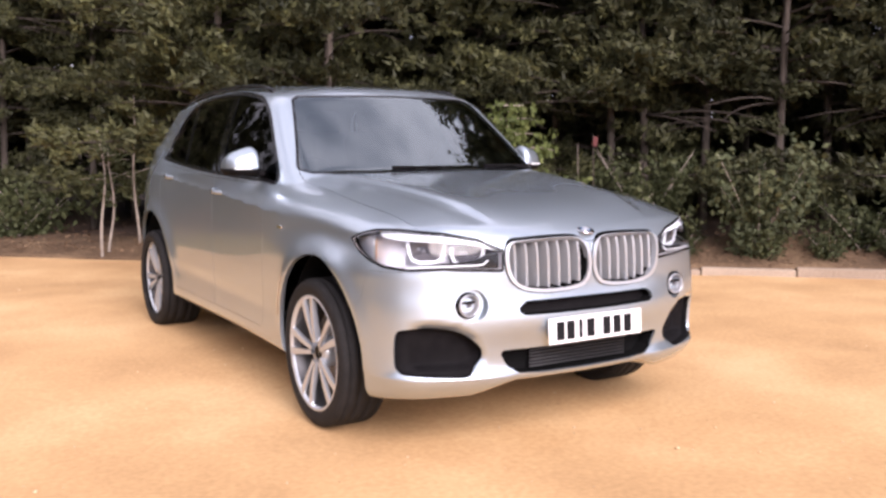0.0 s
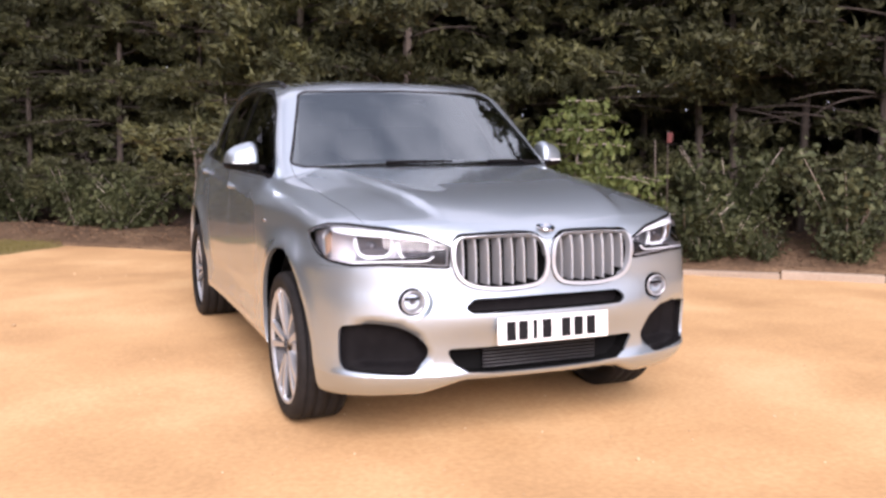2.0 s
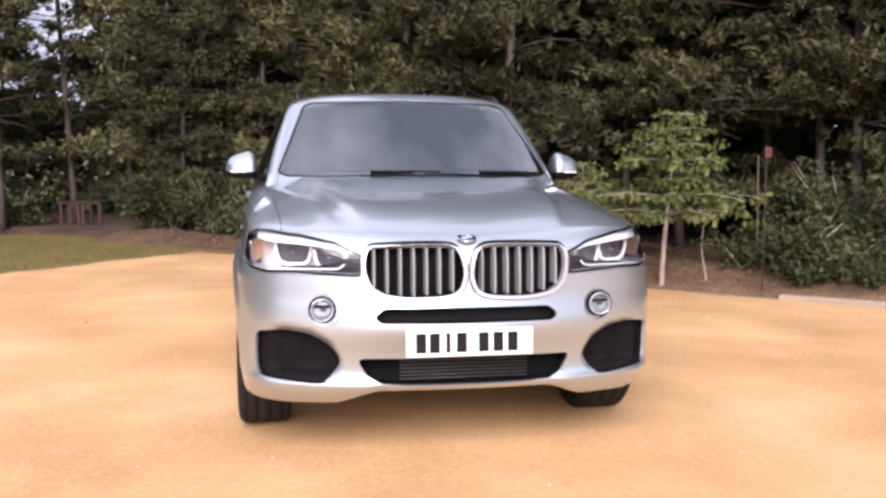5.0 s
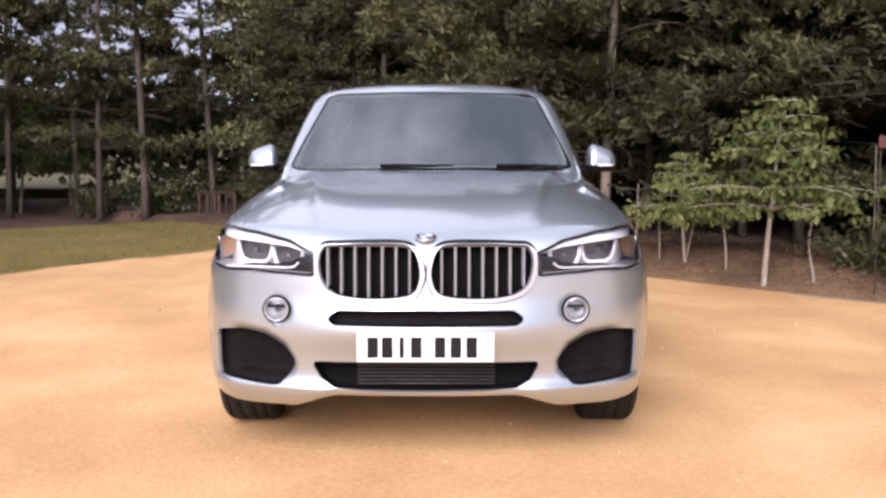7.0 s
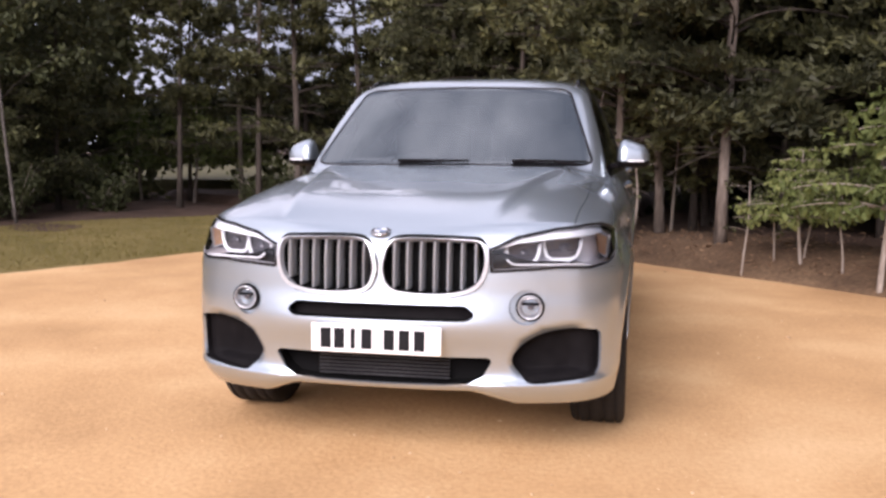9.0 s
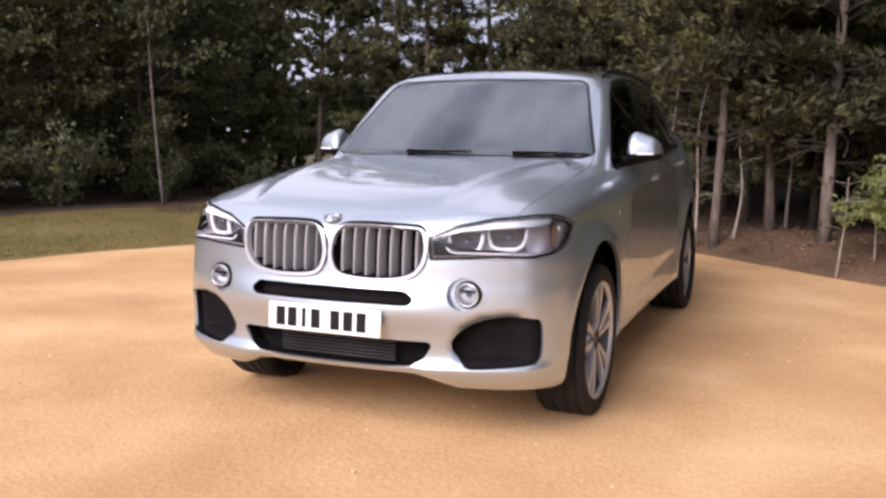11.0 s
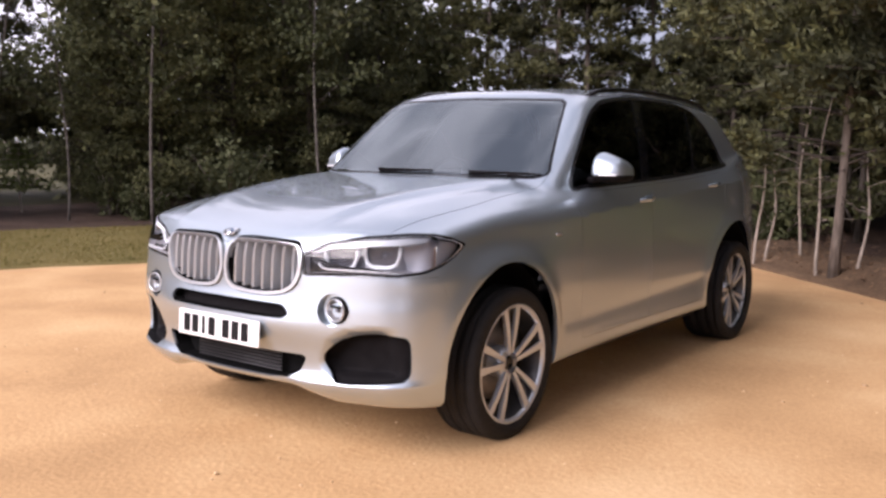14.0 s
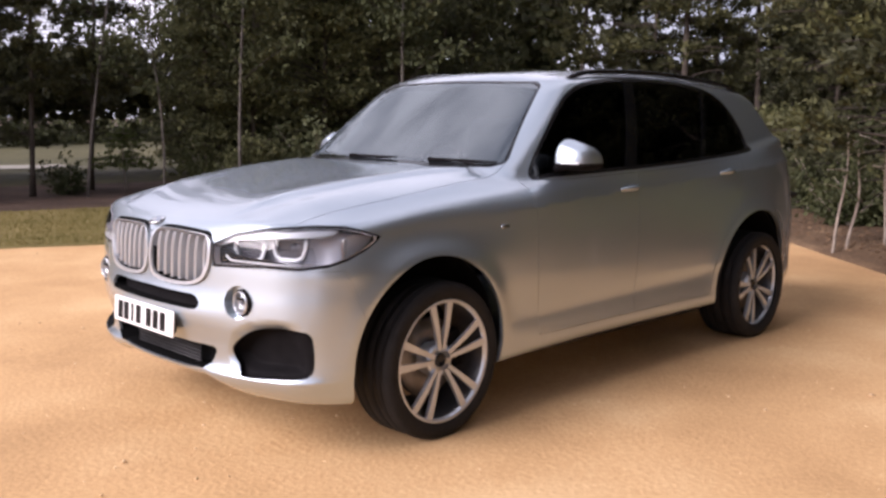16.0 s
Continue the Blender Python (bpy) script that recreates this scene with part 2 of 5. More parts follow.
def lower_body(x, y, z):
    ax = np.abs(x)
    plan = prof(y, (-1.0, -0.6, -0.4, -0.05, 0.4, 1.4, 2.2, 2.75, 3.0, 3.4, 3.7, 4.0), (0.885, 0.906, 0.926, 0.940, 0.943, 0.934, 0.934, 0.944, 0.932, 0.858, 0.775, 0.66))
    tuck = prof(z, (0.2, 0.30, 0.38, 0.5, 0.7, 0.9, 1.02, 1.12, 1.25), (-0.06, -0.005, 0.004, -0.004, 0.003, 0.001, -0.009, -0.031, -0.085))
    r = arch_dist(y, z)
    flare = 0.020 * np.exp(-((r - ARCH_R - 0.005) / 0.06) ** 2) * sstep((z - 0.34) / 0.22)
    zs = z - (1.052 + 0.056 * (y - 1.385))
    crease = 0.011 * np.exp(-np.where(zs > 0, zs / 0.028, -zs / 0.075)) * sstep((y - 0.15) / 0.6)
    zl = 0.545 + 0.022 * (y - 0.6)
    scoop = -0.005 * sstep((zl - z) / 0.07) * sstep((z - 0.345) / 0.075) * sstep((y - 0.42) / 0.35) * sstep((2.62 - y) / 0.3)
    tuck = tuck - 0.035 * sstep((z - 0.78) / 0.16) * sstep((0.6 - y) / 0.8)
    tuck = tuck - 0.03 * sstep((0.42 - z) / 0.12) * sstep((-0.42 - y) / 0.25)
    tuck = tuck - 0.03 * np.clip(z - 0.58, 0, 0.6) * sstep((y - 0.25) / 0.7)
    side = ax - (plan + tuck + flare + crease + scoop)
    nose = prof(z, (0.28, 0.34, 0.40, 0.48, 0.56, 0.66, 0.72, 0.8, 0.9, 0.97), (-0.84, -0.885, -0.88, -0.89, -0.905, -0.905, -0.90, -0.895, -0.885, -0.86))
    bulge = -0.02 * np.exp(-((z - 0.60) / 0.07) ** 2) * np.exp(-(ax / 0.5) ** 4)
    bow = 0.20 * ax ** 2 + 0.12 * ax ** 4
    dz = z - 0.366
    lip = -0.022 * np.exp(-np.where(dz > 0, dz / 0.026, -dz / 0.045)) * sstep((ax - 0.28) / 0.22)
    front = nose + bulge + bow + lip + duct_recess(ax, y, z) - y
    top = (z - np.where(y < 0.75, hood_z(ax, y), hood_z(ax, 0.75 + 0 * y) + 0.05 * (y - 0.75))) * 0.97
    under = prof(y, (-1.0, -0.7, -0.45, 0.5, 2.4, 3.4, 4.0), (0.285, 0.265, 0.245, 0.292, 0.305, 0.31, 0.36))
    under = under + 0.056 * (1 - sstep((ax - 0.34) / 0.20)) * sstep((-0.5 - y) / 0.2)
    bottom = under - z
    tail = y - (prof(z, (0.3, 0.5, 0.8, 1.0, 1.25), (3.86, 3.93, 3.93, 3.88, 3.80)) - 0.13 * ax ** 2 - 0.16 * ax ** 6)
    d = smax(front, side, np.interp(z, (0.30, 0.48, 0.75, 0.95), (0.13, 0.13, 0.18, 0.20)))
    d = smax(d, tail, 0.2)
    d = smax(d, top, 0.042)
    return smax(d, bottom, 0.05)


def cabin(x, y, z):
    ax = np.abs(x)
    dz = np.maximum(z - 1.15, 0.0)
    taper = 0.12 * (np.maximum(y - 1.3, 0) / 2) ** 2 + 0.082 * (np.maximum(1.7 - y, 0)) ** 2
    side = (ax - (0.905 - 0.36 * dz - 0.20 * dz * dz - taper)) * 0.92
    screen = (0.44 + 0.21 * ax ** 2 + 1.22 * (z - 1.21) + 0.12 * (z - 1.21) ** 2 - y) * 0.63
    roof = z - (prof(y, (0.6, 0.95, 1.1, 1.5, 1.9, 2.5, 3.0, 3.5, 4.0), (1.58, 1.650, 1.669, 1.705, 1.720, 1.712, 1.682, 1.625, 1.55)) - 0.05 * (ax / 0.65) ** 3)
    tail = (y - (3.86 - 0.95 * np.maximum(z - 1.2, -0.02) - 0.2 * ax ** 2)) * 0.75
    d = smax(side, screen, 0.075)
    d = smax(d, tail, 0.15)
    d = smax(d, roof, 0.055)
    return smax(d, 0.9 - z, 0.02)


def body_f(x, y, z):
    return smin(lower_body(x, y, z), cabin(x, y, z), 0.035)


def grad_of(f, p, e=0.002):
    x, y, z = p.T
    return np.stack([f(x + e, y, z) - f(x - e, y, z), f(x, y + e, z) - f(x, y - e, z), f(x, y, z + e) - f(x, y, z - e)], 1) / (2 * e)


def onto(f, p, n=5):
    for _ in range(n):
        g = grad_of(f, p)
        p = p - (f(*p.T) / np.maximum((g * g).sum(1), 0.05))[:, None] * g
    return p


def unit(v):
    return v / np.maximum(np.linalg.norm(v, axis=1, keepdims=True), 1e-9)


def surface_net(f, lo, hi, h):
    """Quads on the zero surface of f inside a box, in steps of h."""
    lo = np.asarray(lo, float)
    n = np.ceil((np.asarray(hi) - lo) / h).astype(int) + 1
    X, Y, Z = np.meshgrid(*[lo[a] + h * np.arange(n[a]) for a in range(3)], indexing="ij")
    F = f(X, Y, Z)
    inside = F < 0
    c = inside[:-1, :-1, :-1].astype(int)
    for a, b, d in ((1, 0, 0), (0, 1, 0), (0, 0, 1), (1, 1, 0), (1, 0, 1), (0, 1, 1), (1, 1, 1)):
        c = c + inside[a:n[0] - 1 + a, b:n[1] - 1 + b, d:n[2] - 1 + d]
    cell = (c > 0) & (c < 8)
    ids = -np.ones(cell.shape, int)
    where = np.argwhere(cell)
    ids[tuple(where.T)] = np.arange(len(where))
    P = onto(f, lo + h * (where + 0.5), 6)
    quads = []
    for ax in range(3):
        b, d = (ax + 1) % 3, (ax + 2) % 3
        s0, s1 = [slice(None)] * 3, [slice(None)] * 3
        s0[ax], s1[ax] = slice(0, -1), slice(1, None)
        e = np.argwhere(inside[tuple(s0)] != inside[tuple(s1)])
        e = e[(e[:, b] > 0) & (e[:, d] > 0) & (e[:, b] < n[b] - 1) & (e[:, d] < n[d] - 1)]
        ub, ud = np.eye(3, dtype=int)[b], np.eye(3, dtype=int)[d]
        q = np.stack([ids[tuple((e - o).T)] for o in (0 * ub, ub, ub + ud, ud)], 1)
        out = inside[tuple(s0)][tuple(e.T)]
        q[~out] = q[~out][:, ::-1]
        quads.append(q)
    return P, np.concatenate(quads)


def cut(P, T, v):
    """Splits triangles along v = 0. Returns points, the triangles where v < 0 and those where v > 0."""
    v = np.where(np.abs(v) < 1e-7, 1e-7, v)
    neg = (v[T] < 0).sum(1)
    mixed = T[(neg == 1) | (neg == 2)]
    odd = (neg[(neg == 1) | (neg == 2)] == 1)
    s = v[mixed] < 0
    lone = np.where(odd, s.argmax(1), (~s).argmax(1))
    k = np.arange(len(mixed))
    a, b, c = mixed[k, lone], mixed[k, (lone + 1) % 3], mixed[k, (lone + 2) % 3]
    ab, ac = np.sort(np.stack([a, b], 1), 1), np.sort(np.stack([a, c], 1), 1)
    both, inv = np.unique(np.concatenate([ab, ac]), axis=0, return_inverse=True)
    inv = inv.reshape(-1)
    t = v[both[:, 0]] / (v[both[:, 0]] - v[both[:, 1]])
    P2 = np.concatenate([P, P[both[:, 0]] + t[:, None] * (P[both[:, 1]] - P[both[:, 0]])])
    iab, iac = len(P) + inv[:len(ab)], len(P) + inv[len(ab):]
    tip = np.stack([a, iab, iac], 1)
    rest = np.concatenate([np.stack([iab, b, c], 1), np.stack([iab, c, iac], 1)])
    o2 = np.concatenate([odd, odd])
    return (P2, np.concatenate([T[neg == 3], tip[odd], rest[~o2]]), np.concatenate([T[neg == 0], tip[~odd], rest[o2]]))


def sd_poly(px, py, pts, r=0.0):
    """Signed distance from a polygon, grown by r and so rounded."""
    pts = np.asarray(pts, float)
    d = np.full(px.shape, 1e9)
    s = np.ones(px.shape)
    for i in range(len(pts)):
        a, b = pts[i], pts[i - 1]
        ex, ey = b - a
        wx, wy = px - a[0], py - a[1]
        t = np.clip((wx * ex + wy * ey) / (ex * ex + ey * ey), 0, 1)
        d = np.minimum(d, (wx - ex * t) ** 2 + (wy - ey * t) ** 2)
        c1, c2, c3 = py >= a[1], py < b[1], ex * wy > ey * wx
        s = np.where((c1 & c2 & c3) | (~c1 & ~c2 & ~c3), -s, s)
    return s * np.sqrt(d) - r


# ---- mesh helpers ----
def sheet_mesh(name, V, F, mats, normals=None, index=None, smooth=True):
    """A mesh from arrays of points and triangles or quads."""
    V, F = np.asarray(V, np.float32), np.asarray(F, np.int32)
    me = bpy.data.meshes.new(name)
    k = F.shape[1]
    me.vertices.add(len(V))
    me.vertices.foreach_set("co", V.ravel())
    me.loops.add(F.size)
    me.loops.foreach_set("vertex_index", F.ravel())
    me.polygons.add(len(F))
    me.polygons.foreach_set("loop_start", np.arange(0, F.size, k, dtype=np.int32))
    for m in mats:
        me.materials.append(m)
    if index is not None:
        me.polygons.foreach_set("material_index", np.asarray(index, np.int32))
    me.polygons.foreach_set("use_smooth", np.full(len(F), smooth))
    me.update(calc_edges=True)
    if normals is not None:
        me.normals_split_custom_set_from_vertices(np.asarray(normals, np.float32).tolist())
    return me


def part(name, data, mat, parent, label=""):
    """One mesh object, from a bmesh or a mesh, under its thing or part."""
    if isinstance(data, bmesh.types.BMesh):
        me = bpy.data.meshes.new(name)
        data.to_mesh(me)
        data.free()
        for p in me.polygons:
            p.use_smooth = True
        try:
            me.set_sharp_from_angle(angle=radians(38))
        except AttributeError:
            pass
        data = me
    if mat is not None and not data.materials:
        data.materials.append(mat)
    ob = new(name, data)
    ob.parent = parent
    return tagged(ob, label)


def box(size, at=(0, 0, 0), turn=(0, 0, 0), bevel=0.0, segs=2):
    bm = bmesh.new()
    bmesh.ops.create_cube(bm, size=1)
    bmesh.ops.scale(bm, vec=size, verts=bm.verts)
    if bevel:
        bmesh.ops.bevel(bm, geom=bm.edges[:], offset=bevel, segments=segs, affect="EDGES", profile=0.5)
    bm.transform(pose(*at, *turn))
    return bm


def lathe(points, n=48, axis="X", arc=360.0):
    """Turns (radius, along) points about an axis."""
    a = np.radians(np.arange(n) * arc / n)
    pr = np.asarray(points, float)
    V = np.stack([np.repeat(pr[:, 1], n), np.outer(pr[:, 0], np.cos(a)).ravel(), np.outer(pr[:, 0], np.sin(a)).ravel()], 1)
    i, j = np.meshgrid(np.arange(len(pr) - 1), np.arange(n), indexing="ij")
    F = np.stack([i * n + j, i * n + (j + 1) % n, (i + 1) * n + (j + 1) % n, (i + 1) * n + j], -1).reshape(-1, 4)
    return V[:, {"X": [0, 1, 2], "Y": [1, 0, 2], "Z": [1, 2, 0]}[axis]], F


def tube(pts, radii, n=8):
    """A round bar along points."""
    pts = np.asarray(pts, float)
    radii = np.broadcast_to(np.asarray(radii, float), len(pts))
    tan = unit(np.gradient(pts, axis=0))
    ref = np.array([0.0, 0, 1]) if abs(tan[:, 2]).mean() < 0.8 else np.array([1.0, 0, 0])
    u = unit(np.cross(tan, ref))
    w = np.cross(tan, u)
    a = np.linspace(0, 2 * np.pi, n, endpoint=False)
    V = (pts[:, None] + radii[:, None, None] * (np.cos(a)[None, :, None] * u[:, None] + np.sin(a)[None, :, None] * w[:, None])).reshape(-1, 3)
    i, j = np.meshgrid(np.arange(len(pts) - 1), np.arange(n), indexing="ij")
    F = np.stack([i * n + j, i * n + (j + 1) % n, (i + 1) * n + (j + 1) % n, (i + 1) * n + j], -1).reshape(-1, 4)
    caps = np.array([[0, n - 1 - k, n - 2 - k, n - 3 - k] for k in range(0, n - 3, 2)] + [[(len(pts) - 1) * n + q for q in (0, k + 1, k + 2, k + 3)] for k in range(0, n - 3, 2)])
    return V, np.concatenate([F, caps]) if len(caps) else F


def merge(pieces):
    """Joins (points, faces) pairs of one face size."""
    out, faces, k = [], [], 0
    for V, F in pieces:
        out.append(V)
        faces.append(F + k)
        k += len(V)
    return np.concatenate(out), np.concatenate(faces)


def thing(name, label, category, at=(0, 0, 0), group="", kind=""):
    ob = new(name)
    ob.location = at
    return tagged(ob, label, category, group, kind)


# ---- ground, yard, lawn, kerb ----
KERB_A, KERB_B = np.array([13.47, -5.81]), np.array([-1.88, 8.60])      # the straight edge of the yard
ALONG = (KERB_B - KERB_A) / np.linalg.norm(KERB_B - KERB_A)
OUT = np.array([ALONG[1], -ALONG[0]])                                  # away from the yard, into the trees
LAWN_Y, LAWN_X = (-30, -8, -3, -0.5, 0.7, 2.0, 3.5, 5.2, 6.6, 7.5, 8.6), (-9.5, -8.6, -7.5, -6.9, -6.45, -5.95, -5.25, -4.45, -3.65, -2.95, -1.88)


def beyond(x, y):
    """Metres past the kerb, negative inside the yard."""
    return (x - KERB_A[0]) * OUT[0] + (y - KERB_A[1]) * OUT[1]


def bump2(x, y, s):
    return np.sin(x * 1.7 * s + 1.3 * np.sin(y * 0.9 * s)) * np.cos(y * 1.3 * s + 1.1 * np.sin(x * 0.7 * s))


def rise(x, y):
    """Height of the bank behind the kerb: it flattens towards the lawn."""
    along = (x - KERB_A[0]) * ALONG[0] + (y - KERB_A[1]) * ALONG[1]
    return 0.19 - 0.13 * sstep((along - 16.0) / 4.0)


def wood_z(x, y):
    s = beyond(x, y)
    left = np.interp(y, LAWN_Y, LAWN_X) - x
    bank = 0.05 - 0.02 * (rise(x, y) < 0.15) + rise(x, y) * sstep(s / 0.8) + 0.02 * bump2(x, y, 1.0) * sstep(s / 1.0)
    wild = 0.015 * sstep((left - 4.2) / 1.5) * (1 + bump2(x, y, 0.8))
    return np.where(s > 0.02, bank, np.where(left > 4.2, wild, -0.05))


def grid_sheet(name, xs, ys, zf, mat, label, keep=None):
    X, Y = np.meshgrid(xs, ys, indexing="ij")
    V = np.stack([X, Y, zf(X, Y)], -1).reshape(-1, 3)
    n = len(ys)
    i, j = np.meshgrid(np.arange(len(xs) - 1), np.arange(n - 1), indexing="ij")
    F = np.stack([i * n + j, (i + 1) * n + j, (i + 1) * n + j + 1, i * n + j + 1], -1).reshape(-1, 4)
    if keep is not None:
        F = F[keep(V[F].mean(1))]
    return tagged(new(name, sheet_mesh(name, V, F, [mat])), label, "ground", kind="structure")


far = np.concatenate([-np.geomspace(900, 18, 16), np.arange(-17.5, 17.6, 0.25), np.geomspace(18, 900, 16)])
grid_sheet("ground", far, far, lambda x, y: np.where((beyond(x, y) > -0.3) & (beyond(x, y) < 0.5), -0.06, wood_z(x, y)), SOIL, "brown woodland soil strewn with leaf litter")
# the yard: a strip of quads from the kerb and the lawn's edge out to behind the walk
rows_y = np.concatenate([np.arange(-28, -9, 1.0), np.arange(-9, 8.58, 0.15), [8.6]])
cols = np.linspace(0, 1, 120)
YY = np.repeat(rows_y[:, None], len(cols), 1)
x_left = np.interp(rows_y, LAWN_Y, LAWN_X) + 0.05 * np.sin(rows_y * 3.1) + 0.04 * np.sin(rows_y * 7.3)
x_right = KERB_A[0] + (rows_y - KERB_A[1]) * ALONG[0] / ALONG[1]
x_right = x_right + 0.16
x_right = np.maximum(np.minimum(x_right, 26), x_left + 0.01)
XX = x_left[:, None] + (x_right - x_left)[:, None] * cols[None]
ZZ = 0.006 * bump2(XX, YY, 1.1) + 0.003 * bump2(XX, YY, 4.0) - 0.006
V = np.stack([XX, YY, ZZ], -1).reshape(-1, 3)
i, j = np.meshgrid(np.arange(len(rows_y) - 1), np.arange(len(cols) - 1), indexing="ij")
n = len(cols)
F = np.stack([i * n + j, i * n + j + 1, (i + 1) * n + j + 1, (i + 1) * n + j], -1).reshape(-1, 4)
yard = tagged(new("sand_yard", sheet_mesh("sand_yard", V, F, [SAND])), "compacted golden sand and gravel parking yard", "ground", kind="structure")
# the lawn beside it
lw = np.linspace(0, 1, 30)
ly = np.concatenate([np.arange(-28, -6, 1.0), np.arange(-6, 12.6, 0.25)])
lx0 = np.where(ly < 8.6, np.interp(ly, LAWN_Y, LAWN_X), -1.88) + 0.06 * np.sin(ly * 3.1)
lx1 = np.interp(ly, (-28, 0, 5, 9, 11, 12.6), (-15, -10.4, -9.6, -8.4, -6.5, -3.5))
LX = lx0[:, None] + (lx1 - lx0)[:, None] * lw[None]
LY = np.repeat(ly[:, None], 30, 1)
LZ = 0.018 + 0.02 * bump2(LX, LY, 0.8)
LX[:, 0] += 0.22
LZ[:, 0] = -0.03
V = np.stack([LX, LY, LZ], -1).reshape(-1, 3)
i, j = np.meshgrid(np.arange(len(ly) - 1), np.arange(29), indexing="ij")
F = np.stack([i * 30 + j, (i + 1) * 30 + j, (i + 1) * 30 + j + 1, i * 30 + j + 1], -1).reshape(-1, 4)
lawn = tagged(new("lawn", sheet_mesh("lawn", V, F, [TURF])), "mown olive-green lawn beside the sand yard", "lawn", kind="structure")
# a strip of bare dry earth along the kerb
ss = np.concatenate([[0.0], np.linspace(0.0, 1.5, 11)])
tt = np.arange(0, np.linalg.norm(KERB_B - KERB_A) + 2.5, 0.2)
SX = KERB_A[0] + tt[:, None] * ALONG[0] + (ss[None] + 0.06) * OUT[0] * (1 + 0.1 * np.sin(tt * 1.9))[:, None]
SY = KERB_A[1] + tt[:, None] * ALONG[1] + (ss[None] + 0.06) * OUT[1] * (1 + 0.1 * np.sin(tt * 1.9))[:, None]
SZ = 0.075 - 0.07 * sstep((tt[:, None] - 11.6) / 3.5) * (1 - sstep(ss[None] / 0.5)) + rise(SX, SY) * sstep(beyond(SX, SY) / 0.8) + 0.02 * bump2(SX, SY, 1.0) * sstep(beyond(SX, SY) / 1.0) - 0.03 * (ss[None] > 1.4)
SZ[:, 0] = -0.08
SX[:, 0], SY[:, 0] = SX[:, 1], SY[:, 1]
V = np.stack([SX, SY, SZ], -1).reshape(-1, 3)
i, j = np.meshgrid(np.arange(len(tt) - 1), np.arange(11), indexing="ij")
F = np.stack([i * 12 + j, i * 12 + j + 1, (i + 1) * 12 + j + 1, (i + 1) * 12 + j], -1).reshape(-1, 4)
tagged(new("earth_bank", sheet_mesh("earth_bank", V, F, [BANK])), "low bank of dry bare earth behind the kerb", "ground", kind="structure")
# the open meadow that shows between the trunks beyond the lawn
MEADOW = mottled("meadow_grass", ((0.036, 0.034, 0.010), (0.062, 0.055, 0.018), (0.10, 0.083, 0.030)), 0.12, 3.0, 0.95)
my = np.linspace(-10, 70, 60)
mx = np.linspace(-1, 1, 24)
MX = np.interp(my, (-10, 4, 18, 70), (-46, -46, -44, -40))[:, None] + np.interp(my, (-10, 0, 8, 18.5, 19, 70), (32.5, 33, 31, 26, 46, 50))[:, None] * (mx[None] + 1) / 2
MY = np.repeat(my[:, None], 24, 1)
MZ = np.interp(MY, (6, 16), (0.06, 0.31)) + 0.015 * bump2(MX, MY, 0.2)
MZ[:, -1] = -0.04
V = np.stack([MX, MY, MZ], -1).reshape(-1, 3)
i, j = np.meshgrid(np.arange(59), np.arange(23), indexing="ij")
F = np.stack([i * 24 + j, i * 24 + j + 1, (i + 1) * 24 + j + 1, (i + 1) * 24 + j], -1).reshape(-1, 4)
tagged(new("meadow", sheet_mesh("meadow", V, F, [MEADOW])), "sunlit rough meadow beyond the trees", "meadow", kind="structure")

# a pale farm track across it
TRACK = mottled("pale_track", ((0.18, 0.165, 0.13), (0.25, 0.23, 0.19), (0.33, 0.31, 0.26)), 0.4, 6.0, 0.95)
tr = np.linspace(-1, 1, 30)
CX, CY = -20.3 - 1.2 * tr ** 2, 8.4 + 16 * tr
V = np.concatenate([np.stack([CX + k, CY - 0.4 * k, 0.10 + 0 * tr], 1) for k in (-0.9, 0.9)])
tagged(new("track", sheet_mesh("track", V, [(q, q + 30, q + 31, q + 1) for q in range(29)], [TRACK])), "pale dirt track crossing the meadow", "track", kind="structure")


# ---- kerb ----
kerb = tagged(new("kerb"), "pale concrete edging kerb between sand yard and earth bank", "kerb", kind="structure")
KERB_TURN = math.degrees(math.atan2(ALONG[1], ALONG[0]))
rng = np.random.default_rng(7)
kb = box((0.905, 0.10, 0.24), (0, 0, 0), (0, 0, 0), 0.012, 1)
kerb_mesh = bpy.data.meshes.new("kerb_block")
kb.to_mesh(kerb_mesh)
kb.free()
kerb_mesh.materials.append(KERB)
for k in range(23):
    p = KERB_A + ALONG * (0.915 * k) - OUT * 0.0
    ob = part("kerb_block", kerb_mesh, None, kerb)
    ob.matrix_basis = pose(p[0], p[1], -0.033 - 0.13 * float(sstep(0.915 * k / 4.0 - 2.8)) + rng.uniform(-0.008, 0.006), rng.uniform(-1.5, 1.5), rng.uniform(-0.5, 0.5), KERB_TURN + rng.uniform(-0.6, 0.6))


# ---- woodland ----
def spot(along, out):
    """A place by its distance along the kerb and past it."""
    p = KERB_A + ALONG * along + OUT * out
    return float(p[0]), float(p[1])


def rand_dirs(rng, n, up=0.0):
    d = rng.normal(size=(n, 3))
    d[:, 2] += up
    return unit(d)


def leaf_cloud(rng, at, size, droop=-0.2, wide=0.55):
    """Folded pointed leaves, two triangles each, at the given places."""
    n = len(at)
    d = rand_dirs(rng, n, droop)
    side = unit(np.cross(d, rand_dirs(rng, n)))
    up = np.cross(side, d)
    L = size * rng.uniform(0.6, 1.25, n)[:, None]
    mid = at + d * L * 0.5 + up * L * 0.10
    V = np.stack([at, mid + side * L * wide * 0.5, at + d * L, mid - side * L * wide * 0.5], 1).reshape(-1, 3)
    k = 4 * np.arange(n)[:, None]
    return V, np.concatenate([k + np.array([[0, 1, 2]]), k + np.array([[0, 2, 3]])])


